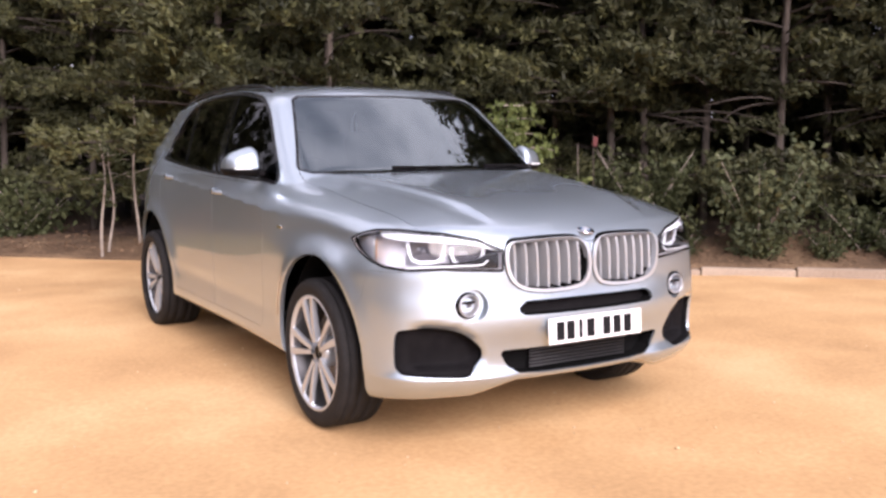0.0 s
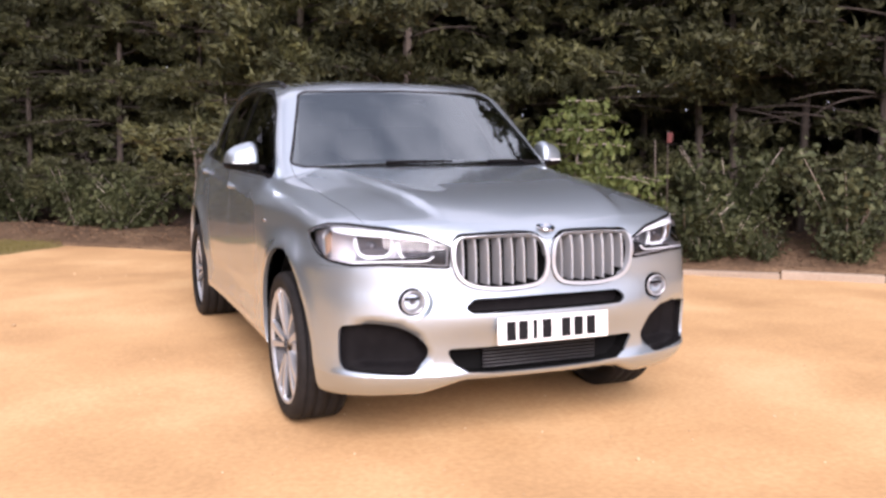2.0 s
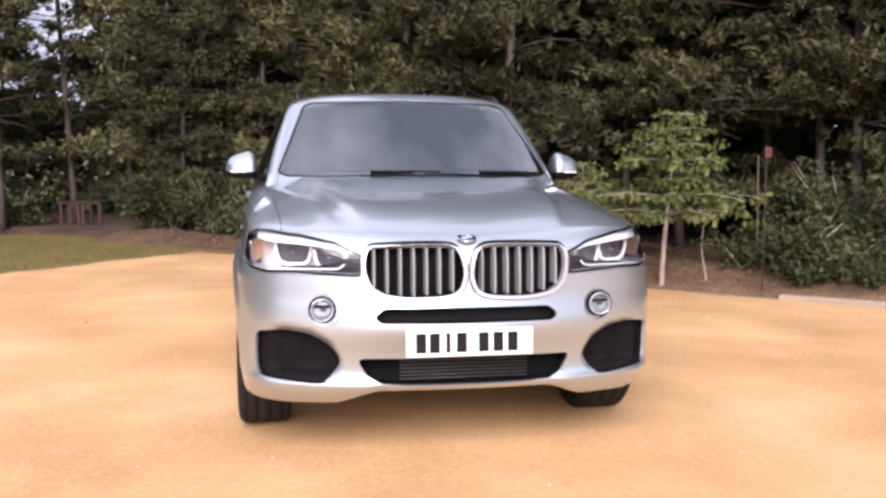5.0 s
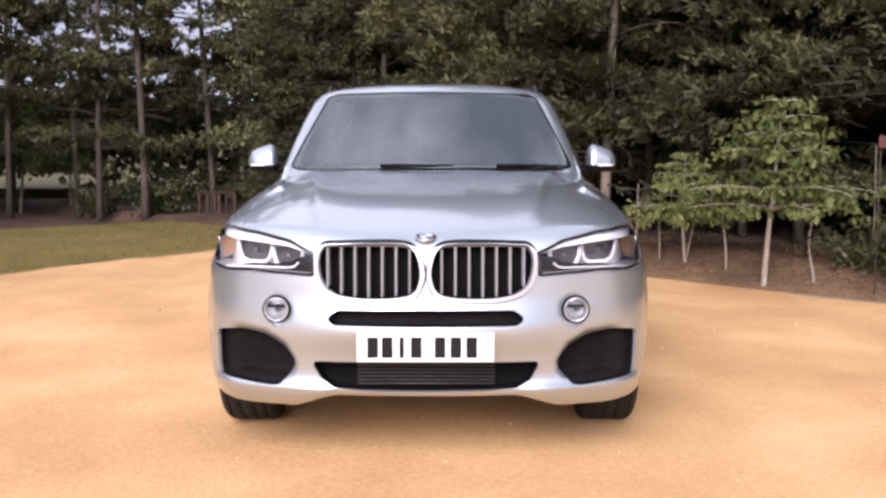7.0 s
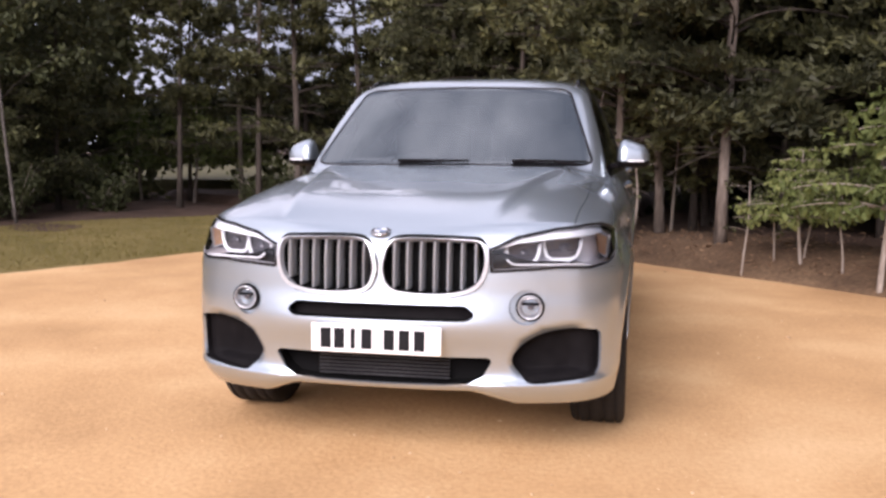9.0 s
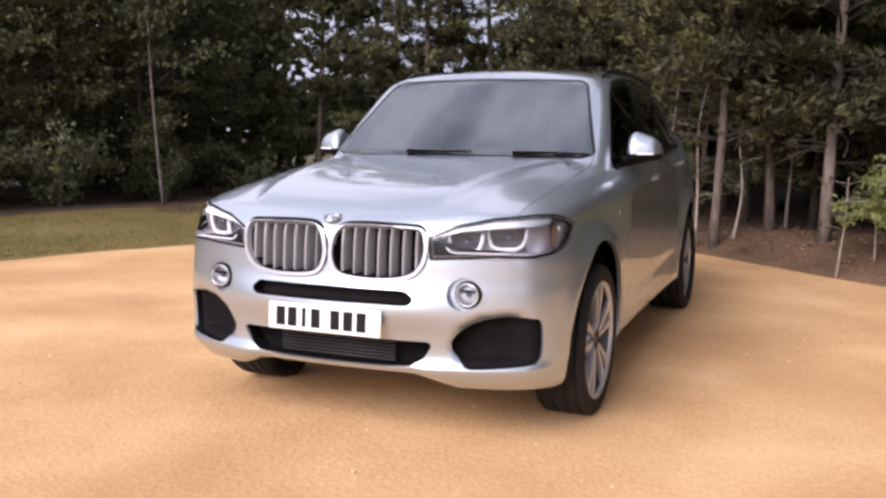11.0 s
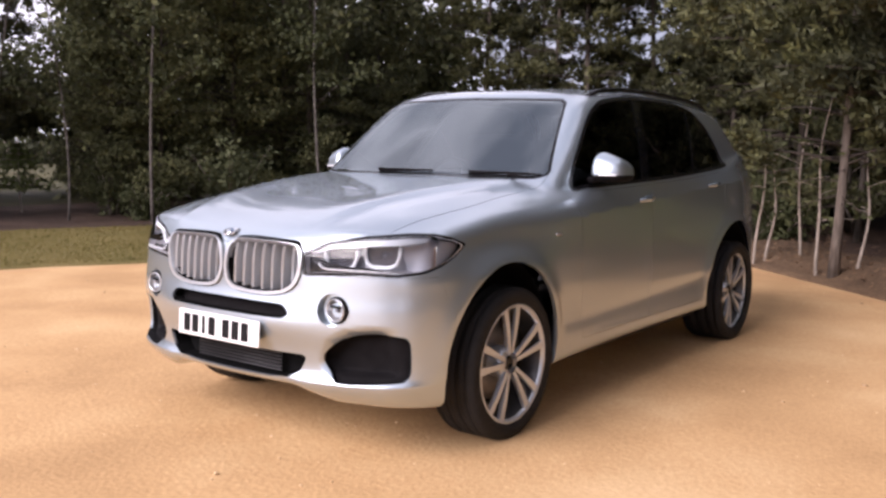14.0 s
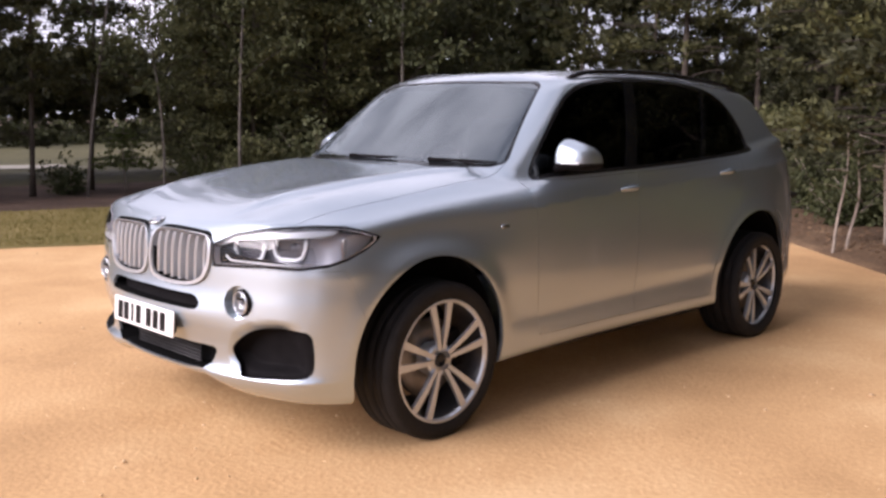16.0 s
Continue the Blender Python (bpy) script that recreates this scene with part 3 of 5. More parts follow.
def lobed_leaves(rng, at, size):
    """Oak leaves: a fan with lobes, eight triangles each, hanging outwards."""
    n = len(at)
    d = rand_dirs(rng, n, -1.0)
    side = unit(np.cross(d, rand_dirs(rng, n, 1.2)))
    up = np.cross(side, d)
    L = (size * rng.uniform(0.6, 1.2, n))[:, None]
    out = [(0, 0), (0.25, 0.13), (0.38, 0.24), (0.52, 0.17), (0.72, 0.29), (1.0, 0.0)]
    ring = out + [(a, -b) for a, b in out[-2:0:-1]]
    V = np.stack([at + L * (a * d + b * side - 0.35 * abs(b) * up - 0.12 * a * a * up) for a, b in ring] + [at + L * 0.5 * d], 1).reshape(-1, 3)
    m = len(ring)
    k = (m + 1) * np.arange(n)[:, None]
    return V, np.concatenate([k + np.array([[q, (q + 1) % m, m]]) for q in range(m)])


def needle_tufts(rng, at, axis, size, count):
    """Sprays of flat needles round each place, leaning along its twig."""
    n = len(at) * count
    a = np.repeat(at, count, 0)
    d = unit(np.repeat(axis, count, 0) * 0.9 + rng.normal(size=(n, 3)) * 0.75)
    side = unit(np.cross(d, rand_dirs(rng, n)))
    L = size * rng.uniform(0.6, 1.2, n)[:, None]
    base = a - d * L * 0.15 + rng.normal(size=(n, 3)) * size * 0.30
    V = np.stack([base - side * L * 0.20, base + side * L * 0.20, base + d * L], 1).reshape(-1, 3)
    return V, np.arange(3 * n).reshape(-1, 3)


def clumped(rng, pts, grain, keep):
    """Which points to keep, so that a crown has boughs and dark hollows."""
    ph = rng.uniform(0, 6.28, 6)
    x, y, z = (pts / grain).T
    f = np.sin(x + ph[0] + 1.3 * np.sin(z + ph[1])) + np.sin(y + ph[2] + 1.3 * np.sin(x + ph[3])) + np.sin(1.6 * z + ph[4] + np.sin(y + ph[5]))
    return f > np.quantile(f, 1 - keep)


def trunk_line(rng, H, bend, n=14):
    t = np.linspace(0, 1, n)
    ph = rng.uniform(0, 6.28, 2)
    return np.stack([bend * np.sin(2.3 * t + ph[0]) - bend * np.sin(ph[0]), bend * np.sin(2.9 * t + ph[1]) - bend * np.sin(ph[1]), H * t - 0.05], 1)


def branch_set(rng, line, heights, length, rise, r0, dense=7):
    """Limbs from the trunk: their bars, and points with directions along them."""
    bars, pts, dirs = [], [], []
    H = line[-1, 2]
    for z in heights:
        root = np.array([np.interp(z, line[:, 2], line[:, k]) for k in range(3)])
        a, L = rng.uniform(0, 2 * np.pi), length(z) * rng.uniform(0.65, 1.15)
        u = np.linspace(0, 1, 6)
        lift = rise(z) + rng.normal() * 0.12
        run = np.stack([np.cos(a + 0.25 * u * rng.normal()) * L * u, np.sin(a + 0.25 * u * rng.normal()) * L * u, L * (lift * u - 0.22 * u * u)], 1) + root
        bars.append(tube(run, np.linspace(r0 * (0.4 + 0.6 * (1 - z / H)), 0.004, 6), 4))
        m = max(2, int(L * dense))
        q = rng.uniform(0.22, 1.0, m)
        pts.append(np.stack([np.interp(q, u, run[:, k]) for k in range(3)], 1) + rng.normal(size=(m, 3)) * 0.10 * L * np.array([1, 1, 0.55]))
        dirs.append(np.repeat(unit((run[-1] - run[0])[None]), m, 0))
    return bars, np.concatenate(pts), np.concatenate(dirs)


def plant(name, label, category, trunk, limbs, crown, bark, leaf, group, split=False, twig=None):
    """A tree: its trunk, its limbs (one by one where they can be told apart) and its crown of leaves."""
    t = thing(name, label, category, group=group)
    if trunk is not None:
        part("trunk", sheet_mesh("trunk", *trunk, [bark]), None, t)
    if split:
        for q in limbs:
            part("branch" if trunk is not None else "stem", sheet_mesh("branch", *q, [bark]), None, t)
    else:
        tagged(part("branchwork", sheet_mesh("branchwork", *merge(limbs), [twig or TWIG]), None, t), kind="stuff")
    part("crown", sheet_mesh("crown", *merge(crown), [leaf], smooth=False), None, t)
    return t


def pine(seed, H=8.5, clear=1.5, girth=0.10, bare=14, full=1.0, bark=None):
    rng = np.random.default_rng(seed)
    line = trunk_line(rng, H, 0.12)
    wood = [tube(line, np.linspace(girth, 0.015, len(line)) * (1 + 0.25 * np.exp(-line[:, 2] / 0.18)), 12)]
    dead, _, _ = branch_set(rng, line, rng.uniform(0.7, clear + 0.8, bare), lambda z: 0.7, lambda z: 0.10, 0.0085)
    hs = np.concatenate([clear + (4.8 - clear) * rng.uniform(0, 1, int(76 * full)) ** 0.75, rng.uniform(4.8, H - 0.2, int(36 * full))])
    live, pts, dirs = branch_set(rng, line, hs, lambda z: 1.55 * (1 - 0.72 * (z / H) ** 1.6), lambda z: 0.25, 0.017, 3.6)
    keep = clumped(rng, pts, 0.34, 0.66)
    pts, dirs = pts[keep], dirs[keep]
    low = pts[:, 2] < 4.9
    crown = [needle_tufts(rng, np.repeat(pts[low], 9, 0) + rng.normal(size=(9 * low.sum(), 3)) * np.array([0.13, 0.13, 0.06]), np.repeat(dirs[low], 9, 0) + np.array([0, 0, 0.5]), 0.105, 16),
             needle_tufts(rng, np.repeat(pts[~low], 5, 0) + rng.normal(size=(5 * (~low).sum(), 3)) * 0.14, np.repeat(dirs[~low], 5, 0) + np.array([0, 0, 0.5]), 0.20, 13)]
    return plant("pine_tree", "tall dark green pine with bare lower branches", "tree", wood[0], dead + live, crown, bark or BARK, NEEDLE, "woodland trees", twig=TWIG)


def broadleaf(seed, H=7.0, clear=0.3, spread=1.3, leaf=None, size=0.115):
    rng = np.random.default_rng(seed)
    line = trunk_line(rng, H, 0.18)
    wood = [tube(line, np.linspace(0.075, 0.012, len(line)) * (1 + 0.3 * np.exp(-line[:, 2] / 0.15)), 9)]
    hs = np.concatenate([rng.uniform(clear, 4.6, 72), rng.uniform(4.6, H - 0.2, 48)])
    bars, pts, dirs = branch_set(rng, line, hs, lambda z: spread * (1 - 0.6 * (z / H) ** 2), lambda z: 0.42, 0.022, 3.6)
    pts = pts[clumped(rng, pts, 0.36, 0.72)]
    low = pts[:, 2] < 4.8
    a, b = pts[low], pts[~low]
    ca = np.repeat(a, 44, 0) + rng.normal(size=(44 * len(a), 3)) * np.array([0.19, 0.19, 0.075])
    cb = np.repeat(b, 16, 0) + rng.normal(size=(16 * len(b), 3)) * 0.24
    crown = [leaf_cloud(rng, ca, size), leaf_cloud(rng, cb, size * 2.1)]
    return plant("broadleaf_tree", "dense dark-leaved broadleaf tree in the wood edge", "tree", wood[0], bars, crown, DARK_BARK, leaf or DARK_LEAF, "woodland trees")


def sapling(seed, label):
    """A young oak: tiers of spreading boughs hung with drooping lobed leaves."""
    rng = np.random.default_rng(seed)
    line = trunk_line(rng, 1.72, 0.06)
    boughs, at = [], []
    for z, reach, count in ((0.68, 0.92, 8), (0.84, 0.84, 8), (1.02, 0.42, 4), (1.20, 0.50, 6), (1.36, 0.46, 5), (1.52, 0.34, 4), (1.70, 0.22, 4)):
        for k in range(count):
            a, L = 2 * np.pi * (k + rng.uniform(-0.3, 0.3)) / count + z * 7, reach * rng.uniform(0.75, 1.15)
            u = np.linspace(0, 1, 7)
            root = np.array([np.interp(z, line[:, 2], line[:, q]) for q in range(3)])
            run = root + np.stack([np.cos(a) * L * u, np.sin(a) * L * u, L * (0.30 * u - 0.28 * u * u)], 1)
            boughs.append(tube(run, np.linspace(0.010, 0.003, 7), 5))
            q = rng.uniform(0.3, 1.05, int(L * 11) + 2)
            pts = np.stack([np.interp(q, u, run[:, j]) for j in range(3)], 1) + rng.normal(size=(len(q), 3)) * np.array([0.06, 0.06, 0.025])
            at.append(np.repeat(pts, 6, 0) + rng.normal(size=(6 * len(pts), 3)) * np.array([0.045, 0.045, 0.016]))
    return plant("oak_sapling", label, "young tree", tube(line, np.linspace(0.030, 0.007, len(line)), 8), boughs, [lobed_leaves(rng, np.concatenate(at), 0.092)], PALE_BARK, OAK_LEAF, "young oaks", True)


def shrub(seed, H=1.1, wide=0.6, n=90, leaf=None):
    rng = np.random.default_rng(seed)
    stems, pts = [], []
    for k in range(9):
        a, L = rng.uniform(0, 6.28), rng.uniform(0.6, 1.0)
        u = np.linspace(0, 1, 6)
        run = np.stack([np.cos(a) * wide * L * u ** 1.3, np.sin(a) * wide * L * u ** 1.3, H * L * u - 0.03], 1)
        stems.append(tube(run, np.linspace(0.012, 0.003, 6), 5))
        q = rng.uniform(0.25, 1, n // 9)
        pts.append(np.stack([np.interp(q, u, run[:, k2]) for k2 in range(3)], 1) + rng.normal(size=(len(q), 3)) * 0.09)
    pts = np.concatenate(pts)
    at = np.repeat(pts, 16, 0) + rng.normal(size=(16 * len(pts), 3)) * 0.075
    at[:, 2] = np.maximum(at[:, 2], 0.04)
    return plant("shrub", "leafy green shrub at the foot of the trees", "shrub", None, stems, [leaf_cloud(rng, at, 0.085, 0.1, 0.6)], PALE_BARK, leaf or SHRUB_LEAF, "undergrowth shrubs", True)


def thin_stem(seed, H=2.0):
    rng = np.random.default_rng(seed)
    line = trunk_line(rng, H, 0.045)
    sway = np.linspace(0, 1, len(line))
    line[:, 0] += 0.030 * np.sin(7.5 * sway + seed) * sway ** 0.5
    line[:, 1] += 0.030 * np.sin(6.3 * sway + 2 * seed) * sway ** 0.5
    wood = [tube(line, np.linspace(0.020, 0.006, len(line)), 8)]
    bars, pts, dirs = branch_set(rng, line, rng.uniform(0.55, H, 8), lambda z: 0.30, lambda z: 0.4, 0.007)
    at = np.repeat(pts, 7, 0) + rng.normal(size=(7 * len(pts), 3)) * 0.05
    return plant("thin_sapling", "thin pale-stemmed sapling with few leaves", "young tree", wood[0], bars, [leaf_cloud(rng, at, 0.08)], PALE_BARK, SHRUB_LEAF, "pale saplings", True)


def slim_tree(seed, H=6.5):
    """A pale drawn-up trunk that forks high, with a small airy crown."""
    rng = np.random.default_rng(seed)
    line = trunk_line(rng, H, 0.28)
    trunk = tube(line, np.linspace(0.030, 0.008, len(line)), 9)
    bars, pts, dirs = branch_set(rng, line, rng.uniform(1.9, H - 0.2, 20), lambda z: 1.0, lambda z: 0.95, 0.012, 5)
    at = np.repeat(pts, 26, 0) + rng.normal(size=(26 * len(pts), 3)) * np.array([0.16, 0.16, 0.09])
    return plant("slim_tree", "slim pale-barked tree with an airy crown", "tree", trunk, bars, [leaf_cloud(rng, at, 0.12)], SILVER_BARK, SHRUB_LEAF, "slim pale trees")


def put(source, x, y, turn, size=1.0, sink=0.02):
    z = float(wood_z(np.array(x), np.array(y)))
    return copy_thing(source, pose(x, y, max(z, -0.02) - sink, 0, 0, turn) @ Matrix.Scale(size / source.scale.x, 4))


def first(source, x, y, turn, size=1.0):
    z = float(wood_z(np.array(x), np.array(y)))
    source.matrix_basis = pose(x, y, max(z, -0.02) - 0.02, 0, 0, turn) @ Matrix.Scale(size, 4)


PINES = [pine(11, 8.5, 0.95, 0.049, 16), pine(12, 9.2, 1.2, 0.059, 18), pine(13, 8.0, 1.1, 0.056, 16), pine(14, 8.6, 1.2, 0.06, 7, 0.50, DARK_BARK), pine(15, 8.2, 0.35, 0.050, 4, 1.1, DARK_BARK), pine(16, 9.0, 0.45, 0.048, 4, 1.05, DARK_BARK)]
BROAD = [broadleaf(21, 9.4), broadleaf(22, 9.8, 0.25, 1.5), broadleaf(23, 8.8, 0.5, 1.25)]
# the pines and broadleaf trees that stand nearest the yard
first(PINES[0], 0.70, 6.55, 40)
first(PINES[1], 1.85, 6.02, 200)
first(PINES[2], 1.25, 7.42, 100)
first(PINES[3], -6.4, 13.0, 20)
first(PINES[4], *spot(13.3, 1.9), 70)
first(PINES[5], *spot(14.1, 2.5), 130)
first(BROAD[0], -11.6, 8.9, 0, 0.76)
first(BROAD[1], -13.6, -1.4, 80, 0.76)
first(BROAD[2], -11.4, 6.2, 150, 0.76)
rng = np.random.default_rng(3)
# entries from 0.6 down to -5: unseen trees added to darken the +x side
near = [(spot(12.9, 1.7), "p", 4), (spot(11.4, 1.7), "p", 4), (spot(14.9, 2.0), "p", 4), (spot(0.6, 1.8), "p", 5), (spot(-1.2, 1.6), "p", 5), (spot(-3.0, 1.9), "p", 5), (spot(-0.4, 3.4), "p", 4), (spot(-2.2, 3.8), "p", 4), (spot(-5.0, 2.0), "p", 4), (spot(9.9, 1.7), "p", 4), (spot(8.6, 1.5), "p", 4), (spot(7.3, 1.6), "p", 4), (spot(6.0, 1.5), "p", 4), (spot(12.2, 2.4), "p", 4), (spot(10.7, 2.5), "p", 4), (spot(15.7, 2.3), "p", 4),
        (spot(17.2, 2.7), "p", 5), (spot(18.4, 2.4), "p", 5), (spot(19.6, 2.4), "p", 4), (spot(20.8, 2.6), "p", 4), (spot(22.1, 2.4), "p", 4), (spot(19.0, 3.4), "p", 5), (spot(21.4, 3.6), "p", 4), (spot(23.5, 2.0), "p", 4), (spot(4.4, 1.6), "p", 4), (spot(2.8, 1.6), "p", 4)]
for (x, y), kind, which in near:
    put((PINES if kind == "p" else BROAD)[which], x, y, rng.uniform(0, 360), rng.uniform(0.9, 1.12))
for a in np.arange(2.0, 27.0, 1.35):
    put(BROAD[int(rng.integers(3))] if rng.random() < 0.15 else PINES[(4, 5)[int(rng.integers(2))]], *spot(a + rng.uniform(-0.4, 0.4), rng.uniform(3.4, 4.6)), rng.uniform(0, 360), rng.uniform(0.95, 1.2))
# back row, its start unseen: extra height added to block sky beside the car
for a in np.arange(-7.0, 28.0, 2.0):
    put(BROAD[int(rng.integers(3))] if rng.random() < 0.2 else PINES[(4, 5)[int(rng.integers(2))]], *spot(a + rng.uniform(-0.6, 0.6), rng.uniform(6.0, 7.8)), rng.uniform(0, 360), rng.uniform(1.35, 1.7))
# unseen oversized trees, added only to keep sky off the car's +x side
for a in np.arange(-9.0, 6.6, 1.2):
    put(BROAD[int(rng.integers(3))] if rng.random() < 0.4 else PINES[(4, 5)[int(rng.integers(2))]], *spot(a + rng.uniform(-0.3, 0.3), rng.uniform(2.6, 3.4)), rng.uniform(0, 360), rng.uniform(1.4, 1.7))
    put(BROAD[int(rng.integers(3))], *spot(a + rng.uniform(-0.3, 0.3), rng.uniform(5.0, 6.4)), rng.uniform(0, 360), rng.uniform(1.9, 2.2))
# deep dark foliage that closes the wood behind the rows
def thicket(name, at_a, at_b, count, seed, low, tall, foot=0.1, leaf=None):
    rng = np.random.default_rng(seed)
    t, d = rng.uniform(0, 1, count), rng.uniform(0, 2.6, count)
    line_a, line_b = np.array(at_a, float), np.array(at_b, float)
    run = line_b - line_a
    nrm = np.array([run[1], -run[0]]) / np.linalg.norm(run)
    xy = line_a + run * t[:, None] + nrm * d[:, None]
    top = low + (tall - low) * (0.5 + 0.5 * np.sin(t * 23 + seed)) * (0.5 + 0.5 * np.sin(t * 57 + 2 * seed))
    z = foot + np.maximum(top - foot, 0.3) * rng.uniform(0, 1, count) ** 0.85
    clump = np.stack([xy[:, 0], xy[:, 1], z], 1)
    at = np.repeat(clump, 9, 0) + rng.normal(size=(9 * count, 3)) * 0.3
    at[:, 2] = np.maximum(at[:, 2], 0.08)
    V, F = leaf_cloud(rng, at, 0.27, -0.2, 0.7)
    return tagged(new(name, sheet_mesh(name, V, F, [leaf or DARK_LEAF], smooth=False)), "dense dark foliage deep inside the wood", "foliage", kind="stuff")


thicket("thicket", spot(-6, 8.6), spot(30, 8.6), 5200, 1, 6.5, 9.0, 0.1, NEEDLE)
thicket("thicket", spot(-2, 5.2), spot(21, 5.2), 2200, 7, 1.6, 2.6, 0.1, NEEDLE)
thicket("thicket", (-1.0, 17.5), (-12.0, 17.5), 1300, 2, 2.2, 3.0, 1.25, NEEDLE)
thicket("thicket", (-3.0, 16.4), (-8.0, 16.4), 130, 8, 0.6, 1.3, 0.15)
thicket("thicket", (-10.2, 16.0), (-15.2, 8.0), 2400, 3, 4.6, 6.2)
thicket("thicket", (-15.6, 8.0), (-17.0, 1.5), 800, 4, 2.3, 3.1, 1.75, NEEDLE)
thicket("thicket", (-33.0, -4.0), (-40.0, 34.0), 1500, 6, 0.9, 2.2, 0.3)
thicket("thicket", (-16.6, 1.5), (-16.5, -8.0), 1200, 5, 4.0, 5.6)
# the wood beyond the lawn
for x, y, kind, which in ((-2.6, 12.8, "b", 0), (-4.4, 13.6, "p", 3), (-5.4, 12.6, "p", 3), (-7.2, 14.0, "p", 3), (-3.6, 14.6, "p", 3), (-6.2, 15.4, "p", 3), (-1.4, 11.6, "p", 5), (-8.0, 12.8, "p", 3), (-9.9, 11.6, "b", 1), (-9.9, 9.7, "b", 0), (-10.6, 8.3, "b", 2), (-10.9, 6.9, "b", 1),
                          (-12.0, 6.6, "b", 1), (-13.4, 2.9, "p", 3), (-12.5, 3.5, "p", 3), (-13.3, 4.9, "p", 3), (-12.6, 1.2, "b", 2), (-12.9, -0.6, "b", 0), (-13.2, -2.5, "b", 0)):
    put((PINES if kind == "p" else BROAD)[which], x, y, rng.uniform(0, 360), rng.uniform(0.9, 1.15) * (0.76 if x < -8.5 else 1.0))
for x, y, kind, which in ((-9.2, 15.6, "p", 3), (-11.3, 10.4, "b", 0), (-15.0, 1.6, "p", 3), (-11.6, 12.4, "b", 0), (-13.0, 10.2, "b", 2), (-13.6, 8.0, "b", 1), (-15.8, 0.6, "p", 2), (-1.6, 15.6, "b", 0), (-16.0, -3.0, "b", 2)):
    put((PINES if kind == "p" else BROAD)[which], x, y, rng.uniform(0, 360), rng.uniform(1.0, 1.25) * (0.76 if x < -8.5 else 1.0))
# far side of the yard, behind the walk: unseen trees added to shape reflections
for k in range(16):
    a = radians(185 + 11 * k)
    put(BROAD[k % 3] if k % 2 else PINES[k % 3], (27 + 45 * max(0.0, -math.sin(a)) ** 0.5) * math.cos(a) + 2, (25 + 45 * max(0.0, -math.sin(a)) ** 0.5) * math.sin(a) - 2, 40 * k, 1.15)

# young oaks, shrubs and pale stems along the bank
oak = sapling(31, "young oak with bright yellow-green drooping leaves")
first(oak, 3.02, 4.14, 0)
put(oak, 2.52, 5.0, 120, 0.66)
stems = [thin_stem(41, 1.55), thin_stem(42, 1.3), thin_stem(43, 1.9)]
first(stems[0], -0.40, 7.38, 0)
first(stems[1], -0.30, 7.50, 60)
first(stems[2], 0.08, 7.56, 120)
for x, y, k, turn, size in ((0.50, 6.66, 2, 30, 1.0), (0.90, 6.68, 1, 90, 1.0), (1.40, 7.88, 2, 250, 1.15), (1.98, 5.05, 0, 310, 0.6), (2.56, 5.10, 1, 10, 0.6), (2.82, 4.64, 0, 170, 0.6), (3.42, 3.98, 1, 220, 0.6), (2.3, 5.2, 2, 40, 0.5)):
    put(stems[k], x, y, turn, size)
bushes = [shrub(51), shrub(52, 1.3, 0.75, 120, PALE_LEAF), shrub(53, 0.7, 0.6, 80)]
first(bushes[0], *spot(12.9, 1.2), 0)
first(bushes[1], *spot(11.75, 0.42), 40)
first(bushes[2], *spot(13.3, 0.5), 80)
for a, b, k, size in ((12.5, 0.34, 2, 0.5), (11.65, 0.36, 2, 0.55), (11.05, 0.36, 2, 0.5), (10.3, 0.36, 2, 0.55), (9.6, 0.36, 2, 0.5), (13.1, 0.32, 2, 0.42), (13.75, 0.55, 2, 0.65), (12.85, 0.45, 2, 0.75), (10.7, 0.55, 2, 0.85), (9.9, 0.85, 1, 0.8), (9.2, 0.6, 2, 0.9), (8.4, 0.9, 0, 1.0), (7.2, 0.9, 1, 1.0), (5.8, 0.9, 0, 1.1), (21.0, 1.1, 2, 0.9), (22.0, 1.3, 0, 0.9)):
    put(bushes[k], *spot(a, b), rng.uniform(0, 360), size)
for x, y, k in ((-2.8, 11.9, 0), (-5.3, 13.2, 2), (-6.6, 13.6, 2), (-8.9, 11.4, 2), (-9.2, 9.4, 0), (-9.9, 7.6, 1), (-10.4, 6.2, 2), (-11.4, 6.3, 0), (-12.6, 4.2, 2), (-11.8, 1.6, 0), (-12.0, 0.2, 2), (-2.4, 11.2, 0), (-1.4, 10.6, 2), (-0.8, 9.8, 2)):
    put(bushes[k], x, y, rng.uniform(0, 360), rng.uniform(0.9, 1.3))
SILVER_BARK = mottled("silver_bark", ((0.05, 0.044, 0.037), (0.105, 0.092, 0.08), (0.20, 0.18, 0.16)), 5.0, 26.0, 0.9, 0.6, 30.0, stretch=(1, 1, 0.4))
slims = [slim_tree(61), slim_tree(62, 5.6)]
first(slims[0], -9.8, 5.9, 0)
first(slims[1], -8.75, 8.8, 60)
for x, y, k, turn, size in ((-10.95, 5.1, 1, 200, 0.75), (-11.8, 4.15, 0, 300, 1.0)):
    put(slims[k], x, y, turn, size)
# yellow-green bushes that catch the light beyond the lawn
for x, y, turn, size in ((-8.9, 15.2, 0, 1.35), (-9.9, 14.7, 140, 1.15), (-8.1, 15.9, 70, 1.1), (-12.9, 5.4, 200, 0.7)):
    put(oak, x, y, turn, size)


# ---- the silver car ----
car = thing("suv_car", "silver metallic five-door SUV with twin grille parked on sand", "car", (0, 0, -0.02))
P, Q = surface_net(body_f, (-1.06, -1.0, 0.15), (1.06, 4.08, 1.8), 0.0155)
S = {"shell": np.concatenate([Q[:, [0, 1, 2]], Q[:, [0, 2, 3]]])}


def carve(src, dst, f):
    """Moves the triangles of src where f < 0 into the set dst."""
    global P
    P, S[dst], S[src] = cut(P, S[src], f(*P.T))


